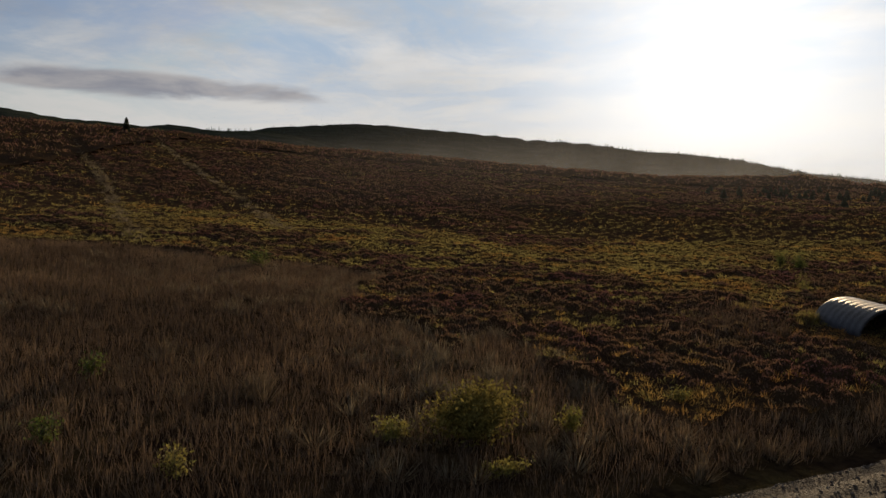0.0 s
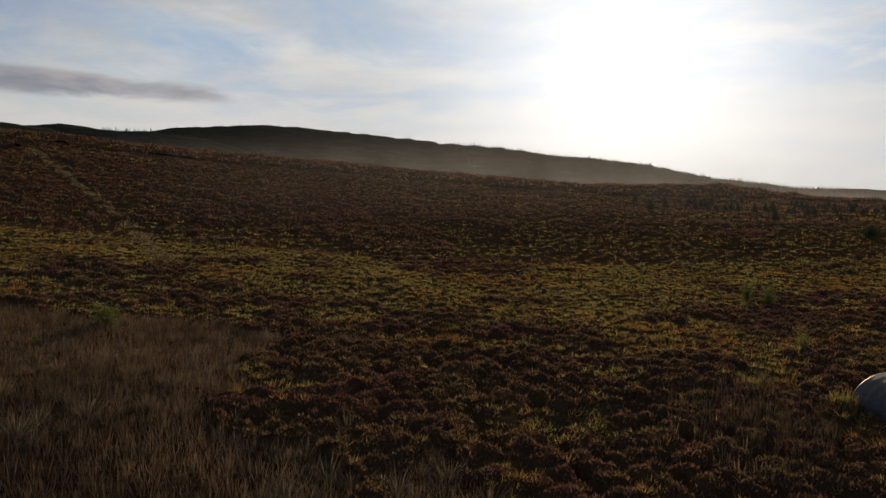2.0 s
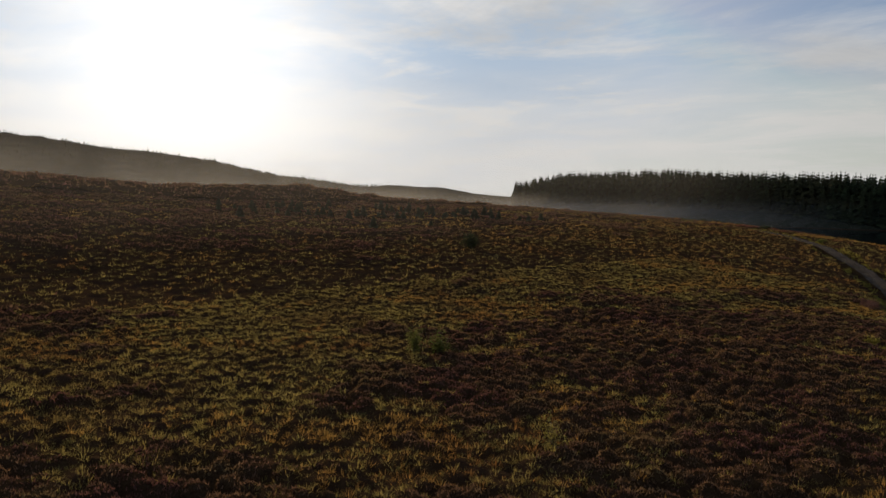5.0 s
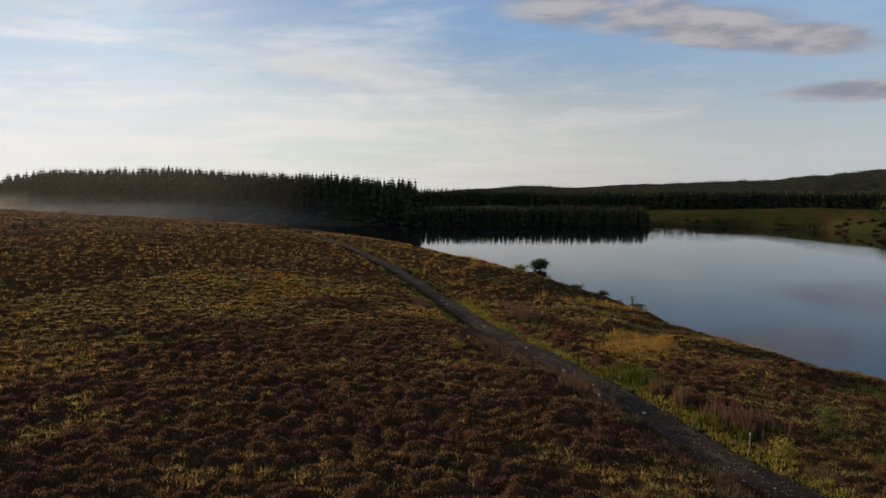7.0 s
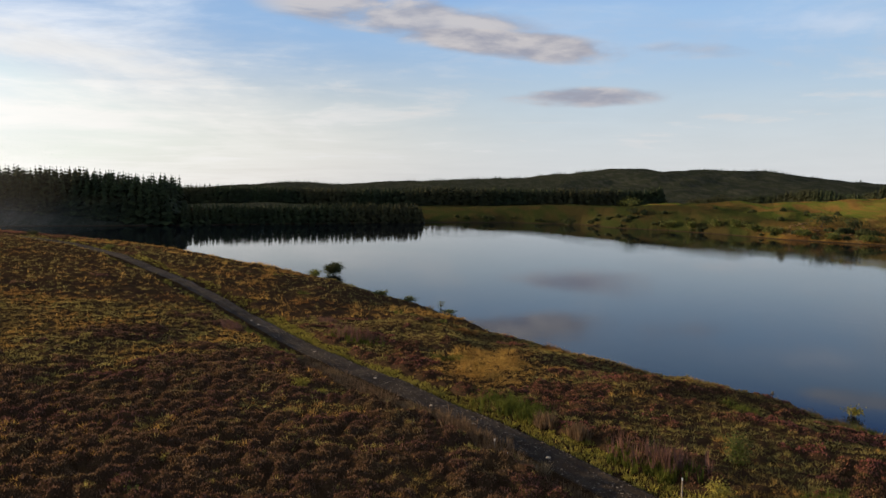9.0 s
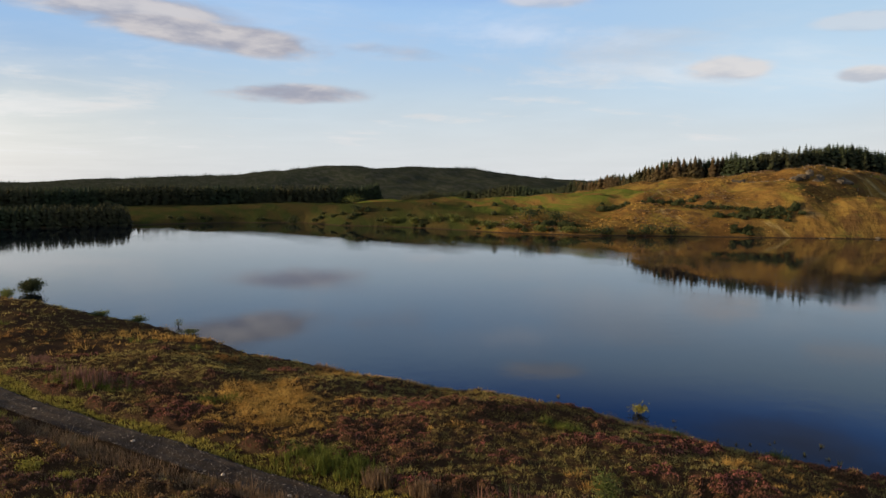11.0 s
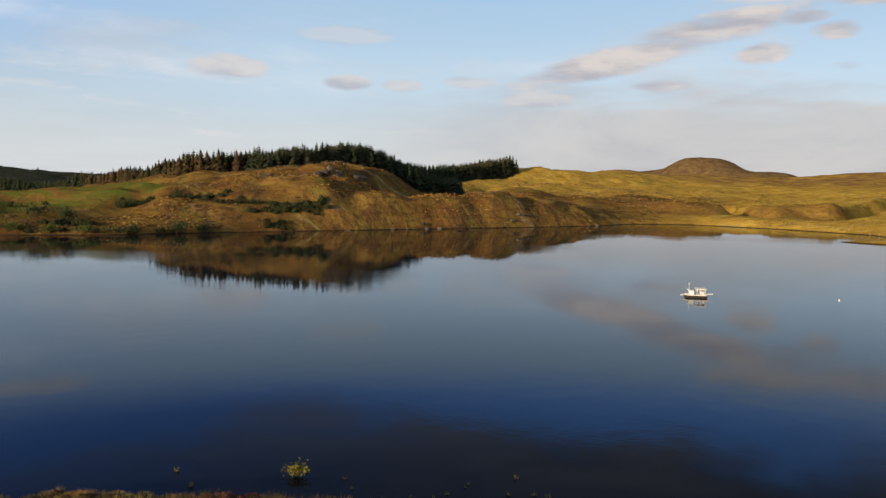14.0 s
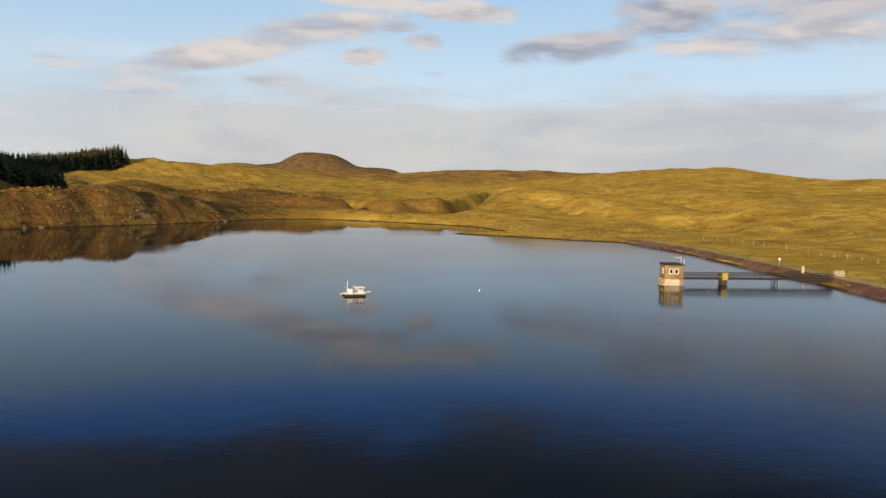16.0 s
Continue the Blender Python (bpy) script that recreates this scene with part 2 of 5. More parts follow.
def ground_material():
    """Peat and heather by the track, golden grass over the southern hills, dark forest on the far ones."""
    m = bpy.data.materials.new("moorland")
    m.use_nodes = True
    g = Graph(m.node_tree)
    p = g.node("ShaderNodeNewGeometry").outputs["Position"]
    x, y, z = g.split(p)
    flat = g.xyz(x, y, 0.0)
    n1 = g.noise(flat, 0.05, 6.0, 0.6)
    n2 = g.noise(flat, 0.4, 5.0, 0.65)
    n3 = g.noise(flat, 2.6, 5.0, 0.7)
    n4 = g.noise(g.vec("MULTIPLY", flat, (0.35, 1.0, 1.0)), 0.09, 5.0, 0.6, 0.6)
    heath = g.mix(g.ramp(n2, 0.38, 0.62), (0.028, 0.018, 0.012), (0.058, 0.038, 0.020))
    heath = g.mix(g.ramp(n1, 0.50, 0.64), heath, (0.075, 0.058, 0.022))
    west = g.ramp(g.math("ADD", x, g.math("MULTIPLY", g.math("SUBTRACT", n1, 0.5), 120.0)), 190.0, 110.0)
    # bright gold starts far back; the darker palette before it partly paints the dip's shade
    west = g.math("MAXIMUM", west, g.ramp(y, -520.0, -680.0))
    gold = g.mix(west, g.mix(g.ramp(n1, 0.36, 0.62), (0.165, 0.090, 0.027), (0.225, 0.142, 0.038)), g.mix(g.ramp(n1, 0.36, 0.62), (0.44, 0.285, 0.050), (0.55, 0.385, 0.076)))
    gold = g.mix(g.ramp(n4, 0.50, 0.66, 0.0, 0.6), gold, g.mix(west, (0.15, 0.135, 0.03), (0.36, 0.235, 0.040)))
    gold = g.mix(g.ramp(g.noise(g.vec("MULTIPLY", flat, (0.4, 1.0, 1.0)), 0.06, 6.0, 0.65, 1.0), 0.60, 0.68, 0.0, 0.8), gold, (0.36, 0.28, 0.13))
    gold = g.mix(g.ramp(g.noise(flat, 0.11, 5.0, 0.62), 0.50, 0.62, 0.0, g.ramp(west, 0, 1, 0.8, 0.30)), gold, (0.085, 0.048, 0.024))
    swathe = g.noise(g.vec("MULTIPLY", flat, (0.32, 1.0, 1.0)), 0.24, 6.0, 0.65, 0.5)
    gold = g.mix(g.ramp(swathe, 0.51, 0.60, 0.0, 0.5), gold, g.mix(west, (0.085, 0.052, 0.022), (0.25, 0.145, 0.034)))
    scar = g.noise(g.vec("MULTIPLY", flat, (0.45, 1.0, 1.0)), 0.10, 5.0, 0.6, 1.2)
    gold = g.mix(g.ramp(scar, 0.64, 0.69, 0.0, 0.75), gold, g.mix(west, (0.24, 0.165, 0.07), (0.62, 0.46, 0.19)))
    strata = g.noise(g.xyz(g.math("MULTIPLY", x, 0.22), g.math("MULTIPLY", y, 0.22), g.math("MULTIPLY", z, 1.1)), 0.30, 5.0, 0.62, 0.4)
    gold = g.mix(g.ramp(strata, 0.50, 0.60, 0.0, g.ramp(west, 0, 1, 0.45, 0.25)), gold, (0.07, 0.040, 0.018))
    gold = g.mix(g.ramp(strata, 0.42, 0.33, 0.0, 0.6), gold, g.mix(west, (0.11, 0.115, 0.028), (0.46, 0.33, 0.085)))
    moor = g.vec("MULTIPLY", g.vec("SUBTRACT", flat, (120.0, -455.0, 0.0)), (0.0115, 0.019, 1.0))
    brown = g.ramp(g.math("ADD", g.vec("DOT_PRODUCT", moor, moor), g.math("MULTIPLY", g.math("SUBTRACT", n4, 0.5), 2.4)), 1.2, 0.5, 0.0, 0.65)
    gold = g.mix(brown, gold, g.mix(g.ramp(n2, 0.4, 0.6), (0.15, 0.075, 0.028), (0.24, 0.135, 0.04)))
    meadow = g.mix(g.ramp(n4, 0.4, 0.62), (0.034, 0.043, 0.014), (0.055, 0.045, 0.018))
    meadow = g.mix(g.ramp(g.math("ADD", y, g.math("MULTIPLY", g.math("SUBTRACT", n1, 0.5), 90.0)), -105.0, -150.0), meadow, g.mix(g.ramp(n4, 0.42, 0.6), (0.11, 0.135, 0.026), (0.19, 0.115, 0.036)))
    wood = g.mix(g.ramp(n2, 0.4, 0.65), (0.026, 0.032, 0.022), (0.042, 0.048, 0.034))
    hillwood = g.mix(g.ramp(n4, 0.45, 0.6), wood, (0.050, 0.054, 0.042))
    edge = g.math("MULTIPLY", g.math("SUBTRACT", n1, 0.5), 60.0)
    south = g.ramp(g.math("ADD", y, edge), -40.0, -70.0)
    east = g.math("MULTIPLY", g.ramp(g.math("ADD", x, edge), 330.0, 370.0), g.ramp(g.math("ADD", y, g.math("MULTIPLY", x, 0.25)), -150.0, -120.0))
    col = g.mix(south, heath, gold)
    col = g.mix(east, col, meadow)
    dark = g.math("MAXIMUM", g.ramp(y, 330.0, 380.0), g.ramp(x, 780.0, 830.0))
    dark = g.math("MAXIMUM", dark, g.math("MULTIPLY", g.ramp(x, 360.0, 385.0), g.ramp(y, 100.0, 150.0)))
    col = g.mix(dark, col, hillwood)
    far_heath = g.math("MULTIPLY", g.ramp(g.math("ADD", y, edge), -900.0, -1050.0), g.ramp(n4, 0.42, 0.6, 0.3, 0.9))
    col = g.mix(far_heath, col, (0.16, 0.085, 0.05))
    col = g.mix(g.ramp(y, -1900.0, -2000.0, 0.0, 0.9), col, g.mix(g.ramp(n1, 0.4, 0.6), (0.10, 0.062, 0.036), (0.15, 0.11, 0.055)))
    wet = g.ramp(g.math("ADD", z, g.math("MULTIPLY", g.math("SUBTRACT", n3, 0.5), 0.5)), 0.5, 0.1)
    col = g.mix(wet, col, (0.05, 0.036, 0.024))
    grain = g.ramp(n3, 0.25, 0.75, 0.55, 1.45)
    col = g.mix(1.0, col, g.xyz(grain, grain, grain), "MULTIPLY")
    b = g.node("ShaderNodeBsdfPrincipled", {"Base Color": col, "Roughness": 0.95, "Specular IOR Level": 0.0})
    fine = g.math("ADD", n3, g.math("MULTIPLY", n2, 2.5))
    fine = g.math("ADD", fine, g.math("MULTIPLY", g.noise(flat, 0.13, 5.0, 0.6), 5.0))
    g.put(b.inputs["Normal"], g.node("ShaderNodeBump", {"Height": fine, "Strength": 0.8, "Distance": 0.4}))
    g.node("ShaderNodeOutputMaterial", {"Surface": b})
    return m


GROUND = ground_material()
WATER = water_material()
GRAVEL = material("gravel", ((0.036, 0.026, 0.018), (0.060, 0.045, 0.032), (0.022, 0.016, 0.012)), 1.3, 0.78, 1.0, 7.0, spec=0.10)
PEBBLE = material("loose_gravel", ((0.13, 0.105, 0.085), (0.21, 0.175, 0.145), (0.07, 0.056, 0.045)), 3.0, 0.6, spec=0.25, island=0.5)
SPRUCE = material("spruce_needles", ((0.022, 0.034, 0.014), (0.035, 0.05, 0.018), (0.05, 0.05, 0.02)), 0.05, 0.9, island=0.4)
BARK = material("bark", ((0.07, 0.05, 0.035), (0.12, 0.09, 0.065)), 3.0, 0.9, 0.6, 30)


# ---- meshes ----
def link_mesh(name, verts, tris, mat, parent=None, label="", smooth=False):
    """One mesh object from arrays of points and triangles."""
    verts, tris = np.asarray(verts, np.float32), np.asarray(tris, np.int32)
    me = bpy.data.meshes.new(name)
    n = tris.shape[1]
    me.vertices.add(len(verts))
    me.vertices.foreach_set("co", verts.ravel())
    me.loops.add(tris.size)
    me.loops.foreach_set("vertex_index", tris.ravel())
    me.polygons.add(len(tris))
    me.polygons.foreach_set("loop_start", np.arange(0, tris.size, n, dtype=np.int32))
    if smooth:
        me.polygons.foreach_set("use_smooth", np.ones(len(tris), dtype=bool))
    me.update(calc_edges=True)
    me.materials.append(mat)
    ob = new(name, me)
    if parent:
        ob.parent = parent
    if label:
        tagged(ob, label)
    return ob


def part(name, bm, mat, parent=None, label="", smooth=False):
    """A bmesh as one mesh object under a thing or a part."""
    me = bpy.data.meshes.new(name)
    if smooth:
        for f in bm.faces:
            f.smooth = True
    bm.to_mesh(me)
    bm.free()
    me.materials.append(mat)
    ob = new(name, me)
    if parent:
        ob.parent = parent
    if label:
        tagged(ob, label)
    return ob


# ---- lie of the land ----
def hash01(i, j, seed):
    v = np.sin(i * 127.1 + j * 311.7 + seed * 74.7) * 43758.5453
    return v - np.floor(v)


def vnoise(x, y, size, seed=0):
    """Smooth value noise between -1 and 1."""
    x, y = np.asarray(x) / size, np.asarray(y) / size
    i, j = np.floor(x), np.floor(y)
    u, v = x - i, y - j
    u, v = u * u * (3 - 2 * u), v * v * (3 - 2 * v)
    a = hash01(i, j, seed) * (1 - u) + hash01(i + 1, j, seed) * u
    b = hash01(i, j + 1, seed) * (1 - u) + hash01(i + 1, j + 1, seed) * u
    return (a * (1 - v) + b * v) * 2 - 1


def fractal(x, y, size, seed=0, octaves=4):
    return sum(vnoise(x, y, size / 2 ** k, seed + k * 13) / 2 ** k for k in range(octaves))


LAKE = np.array([(60, 11), (69, 15), (78, 18.5), (88, 24), (100, 31), (117, 41), (141, 50), (161, 61), (183, 77), (208, 99),
                 (221, 115), (235, 150), (250, 215), (290, 280), (345, 290), (380, 235), (402, 165), (432, 110), (454, 64), (472, 20),
                 (478, -10), (462, -50), (425, -60), (404, -82), (368, -100), (334, -111), (305, -135), (283, -175),
                 (258, -212), (228, -258), (200, -298), (178, -335), (168, -366), (140, -384), (95, -368), (50, -340),
                 (35, -300), (62, -281), (36, -270), (14, -257), (-5, -250), (-16, -209), (-22, -153), (-25, -126), (-27, -103),
                 (-26, -70), (-14, -32), (5, -6), (25, 2), (45, 4)], float)
ROAD = np.array([(-90, -30), (-60, -12), (-30, 2), (-5, 14.5), (12.5, 23.6), (32, 34.5), (51.5, 44.5), (59.5, 48.2), (70, 54), (80, 59.5),
                 (94, 67.3), (105, 72.8), (116, 79), (134, 90), (164, 111), (175, 121), (190, 142), (200, 170), (206, 210)], float)
# crest lines: points (x, y, height), reach of the slope, shape of the slope
RIDGES = (
    (((-300, 150, 36), (-140, 242, 34), (-94, 264, 32.3), (-68, 272, 29.3), (-37, 277, 27.3), (3, 280, 24.4), (44, 277, 20.9),
      (82, 268, 17.6), (116, 253, 15.2), (140, 232, 12)), 195, 1.5, 1.0),
    (((116, 253, 15), (148, 225, 11.2), (168, 190, 8.4), (182, 160, 5.4), (195, 138, 4.2)), 85, 1.6, 1.0),
    (((-420, 380, 78), (-260, 450, 59.8), (-216, 473, 54.9), (-184, 486, 51.5), (-120, 490, 36)), 170, 1.6, 1.2),
    (((-310, 745, 72), (-268, 754, 75), (-238, 764, 70.5), (-199, 785, 67)), 190, 1.6, 1.2),
    (((-207, 927, 86), (-99, 945, 91), (-17, 950, 87), (81, 946, 77), (196, 930, 62), (275, 910, 57), (337, 888, 47),
      (418, 853, 28.5), (475, 823, 20.5), (500, 772, 17.5), (548, 737, 13), (560, 640, 5)), 330, 1.08, 1.0),
    (((403, 165, 1.5), (420, 196, 6), (418, 250, 10), (416, 330, 12), (414, 400, 10.5), (412, 447, 4)), 60, 1.8, 1.0),
    (((1500, 420, 12), (1490, 320, 26), (1510, 150, 26.5), (1500, -20, 37), (1490, -180, 43), (1463, -330, 60), (1440, -410, 61),
      (1425, -440, 54), (1405, -490, 59), (1360, -600, 57), (1325, -660, 46), (1290, -735, 40), (1270, -800, 34)), 500, 1.6, 1.2),
    (((560, -40, 8), (451, -90, 11), (402, -185, 16.3), (374, -222, 21.5), (343, -262, 27.6), (306, -292, 30), (286, -316, 29.5)), 118, 1.9, 1.1),
    (((620, -330, 8), (532, -292, 9.5), (410, -272, 18), (384, -292, 24), (374, -332, 29), (357, -374, 28), (345, -398, 22)), 75, 2.2, 0.8),
    (((268, -268, 11), (256, -296, 12.5), (240, -324, 12.5), (216, -362, 11), (203, -400, 7)), 58, 2.0, 0.9),
    (((520, -480, 26), (470, -600, 24), (420, -760, 26), (380, -1000, 46), (330, -1040, 38), (250, -1090, 37), (130, -1130, 38), (75, -1150, 48),
      (-60, -1150, 46), (-120, -1080, 42), (-220, -913, 51), (-250, -880, 46)), 640, 1.0, 1.9),
    (((400, -2420, 60), (432, -2420, 84), (454, -2420, 100), (491, -2420, 111), (545, -2420, 118), (590, -2420, 112), (625, -2420, 96), (648, -2420, 90), (690, -2420, 66)), 230, 2.4, 0.9),
    (((-184, -610, 31.8), (-240, -587, 31), (-258, -545, 29), (-350, -450, 29), (-480, -250, 30), (-520, 0, 34), (-300, 150, 36)), 400, 1.25, 1.3),
    (((412, -766, 40), (404, -776, 44), (396, -784, 44), (384, -794, 40), (367, -815, 38), (330, -838, 32)), 62, 1.6, 1.0),
    (((530, -500, 21), (470, -562, 23), (452, -640, 23), (420, -735, 23)), 60, 1.8, 1.0),
    (((1600, 3300, 95), (2000, 2890, 106), (2150, 2750, 102), (2230, 2660, 82), (2330, 2560, 40)), 350, 1.5, 1.2),
)

# sunken courses: points, half width, depth
VALLEYS = ((((258, -306), (285, -360), (330, -450), (375, -545)), 27, 12),)
GULLIES = ((((70, -400), (60, -440), (54, -480), (50, -520), (36, -590), (18, -700)), 12, 12), (((112, -420), (124, -462), (150, -530)), 11, 7),
           (((-60, -300), (-20, -360), (10, -430)), 12, 3), (((-140, -330), (-90, -390), (-40, -500)), 16, 4),
           (((234, -250), (258, -268)), 5, 3.6), (((216, -278), (242, -297)), 5, 3.6), (((198, -304), (226, -324)), 6, 3.6), (((186, -328), (212, -347)), 5, 3.6), (((250, -226), (274, -241)), 5, 3.2),
           (((250, -262), (262, -276), (276, -284)), 8, 4), (((258, -236), (276, -250), (290, -252)), 9, 4),
           (((330, -160), (352, -190), (372, -205)), 10, 3))


# rounded knolls: place, radius, height
KNOLLS = ((243, -247, 15, 2.6), (223, -270, 8, 3.0), (262, -232, 13, 2.0), (206, -297, 13, 3.2), (190, -332, 13, 3.2), (232, -300, 18, 1.5), (180, -440, 26, 5.0), (215, -420, 22, 4.0),
          (114, -455, 24, 4.0), (84, -470, 16, 5.0), (140, -500, 30, 4.0), (300, -200, 16, 1.6), (285, -240, 16, 2.0), (20, -470, 40, 4.0), (-40, -420, 45, 4.0), (-110, -330, 40, 4.0))


def nearest(x, y, line):
    """Distance to a line of points, and how far along it the nearest point lies (in points)."""
    best = np.full(x.shape, 1e9)
    along = np.zeros(x.shape)
    for k in range(len(line) - 1):
        a, b = line[k][:2], line[k + 1][:2]
        dx, dy = b[0] - a[0], b[1] - a[1]
        t = np.clip(((x - a[0]) * dx + (y - a[1]) * dy) / (dx * dx + dy * dy), 0, 1)
        q = np.hypot(x - a[0] - t * dx, y - a[1] - t * dy)
        m = q < best
        best[m], along[m] = q[m], (k + t)[m]
    return best, along


def from_shore(x, y):
    """Distance from the water's edge, positive on land."""
    q, _ = nearest(x, y, np.vstack([LAKE, LAKE[:1]]))
    inside = np.zeros(x.shape, bool)
    for k in range(len(LAKE)):
        (ax, ay), (bx, by) = LAKE[k - 1], LAKE[k]
        cross = ((ay > y) != (by > y)) & (x < (bx - ax) * (y - ay) / (by - ay + 1e-12) + ax)
        inside ^= cross
    return np.where(inside, -q, q)


def land(x, y, fine=True):
    """Height of the ground."""
    x, y = np.atleast_1d(np.asarray(x, float)), np.atleast_1d(np.asarray(y, float))
    s = from_shore(x, y) + fractal(x, y, 9, 3, 2) * 0.8
    pos = np.maximum(s, 0)
    amp = 1.9 + 3.9 / (1 + np.exp((x - 108) / 26)) / (1 + np.exp(-(y + 25) / 12))
    total = (amp * (1 - np.exp(-pos / 12.5)) + 0.25 * np.minimum(pos, 1)) ** 4
    for index, (line, reach, b, a) in enumerate(RIDGES):
        soft = 0.03 * reach if index < 7 else 0.14 * reach
        line = np.array(line)
        q, _ = nearest(x, y, line)
        m = q < reach
        if not m.any():
            continue
        q, px, py = q[m], x[m], y[m]
        top, weight = np.zeros(px.shape), np.zeros(px.shape)
        for k in range(len(line) - 1):
            for t in (0.0, 0.25, 0.5, 0.75, 1.0):
                c = line[k] * (1 - t) + line[k + 1] * t
                w = ((px - c[0]) ** 2 + (py - c[1]) ** 2 + soft ** 2) ** 2
                w = np.hypot(line[k + 1][0] - line[k][0], line[k + 1][1] - line[k][1]) * 1e12 / (w * w)
                top += w * c[2]
                weight += w
        u = q / reach
        total[m] += (top / weight * (1 - u ** b) ** a * (1 - np.exp(-pos[m] / 9))) ** 4
    z = total ** 0.25
    far = np.clip((np.hypot(x - 40, y - 50) - 150) / 500, 0, 1)
    z += (fractal(x, y, 90, 5, 5) * 2.6 * far + fractal(x, y, 14, 8, 3) * 0.22) * (1 - np.exp(-pos / 20))
    z += 7 * fractal(x, y, 130, 17, 4) * np.clip((-1900 - y) / 150, 0, 1)
    bank = np.clip((y + 5) / 15, 0, 1) * np.clip((x - 20) / 20, 0, 1) * np.clip((200 - x) / 40, 0, 1) * np.clip((27 - pos) / 8, 0, 1)
    z += 0.72 * fractal(x, y, 8.5, 19, 2) * bank * (1 - np.exp(-pos / 3))
    south = 1 / (1 + np.exp((y + 130) / 25))
    z += south * (1 - np.exp(-pos / 28)) * np.clip((x - 20) / 130, 0.35, 1) * (3.0 - 6.5 * np.abs(fractal(x, y, 75, 31, 4)) + 2.0 * fractal(x, y, 30, 37, 3)) * np.clip((700 - np.hypot(x - 40, y - 50)) / 250 + 1, 0.5, 1)
    crag = np.clip((x - 150) / 60, 0, 1) * np.clip((-75 - y) / 30, 0, 1) * np.clip((470 - x) / 60, 0, 1) * np.clip((y + 460) / 60, 0, 1)
    z += crag * (1 - np.exp(-pos / 14)) * (3.0 * (0.40 - np.abs(fractal(x, y, 40, 41, 3))) + 0.35 * np.sin(z * 0.9 + 2.5 * fractal(x, y, 70, 43, 2)))
    low = np.clip((296 - x) / 22, 0, 1) * np.clip((-225 - y) / 30, 0, 1) * np.clip((y + 430) / 40, 0, 1)
    z = np.where(z > 15.2, z + low * (15.2 + 0.3 * (z - 15.2) - z), z)
    for line, wide, floor in VALLEYS:
        q, _ = nearest(x, y, line)
        z = np.where(z > floor, floor + (z - floor) * (1 - np.exp(-(q / wide) ** 2)), z)
    for line, wide, deep in GULLIES:
        q, _ = nearest(x, y, line)
        z -= deep * np.exp(-(q / wide) ** (4 if deep > 6 or wide < 7 else 2)) * (1 - np.exp(-pos / 25))
    for kx, ky, wide, high in KNOLLS:
        z += high / (1 + (((x - kx) ** 2 + (y - ky) ** 2) / wide ** 2) ** (2 if wide > 20 else 3.5)) * (1 - np.exp(-pos / 8))
    heading = np.degrees(np.arctan2(x - 4, y - 38))
    z -= 80 * np.clip((np.hypot(x, y) - 1000) / 700, 0, 1) * np.clip((heading - 22) / 8, 0, 1) * np.clip((66 - heading) / 8, 0, 1)
    cliff = np.exp(-(((x - 322) / 34) ** 2 + ((y + 268) / 40) ** 2)) * np.clip((z - 5) / 12, 0, 1)
    z += 2.6 * cliff * (np.tanh((z - 21.5 - 1.5 * fractal(x, y, 22, 47, 2)) / 0.9) - 1)
    q, along = nearest(x, y, ROAD)
    bed = np.clip(1 - (q - 1.9) / 2.2, 0, 1)
    z -= 0.22 * bed * (s > 2)
    return np.where(s > 0, z, np.maximum(-0.22 * -s, -3.5) - 0.02)


def build_ground():
    cx, cy = 35.0, 45.0
    rings = [0.0]
    step = 1.2
    while rings[-1] < 4700:
        step = 2.0 if 255 < rings[-1] < 440 else max(1.2, rings[-1] * 0.0125)
        rings.append(rings[-1] + step)
    r = np.array(rings)
    n = 760
    a = np.linspace(0, 2 * np.pi, n, endpoint=False)
    R, A = np.meshgrid(r, a, indexing="ij")
    X, Y = cx + R * np.sin(A), cy + R * np.cos(A)
    Z = np.concatenate([land(X[k].copy(), Y[k].copy()) for k in range(len(r))])
    V = np.stack([X.ravel(), Y.ravel(), Z], 1)
    i = np.arange(len(r) - 1)[:, None] * n
    j = np.arange(n)[None, :]
    k = (j + 1) % n
    Q = np.stack([i + j, i + n + j, i + n + k, i + k], -1).reshape(-1, 4)[:, ::-1]
    ob = link_mesh("ground", V, Q, GROUND, smooth=True)
    return tagged(ob, "rolling brown and golden moorland round the lake", "ground", kind="structure")


ground = build_ground()
bm = bmesh.new()
bmesh.ops.create_grid(bm, x_segments=40, y_segments=40, size=360)
bmesh.ops.translate(bm, verts=bm.verts, vec=(210, -50, 0))
water = tagged(part("water", bm, WATER), "calm dark blue lake water mirroring the sky", "water", kind="structure")


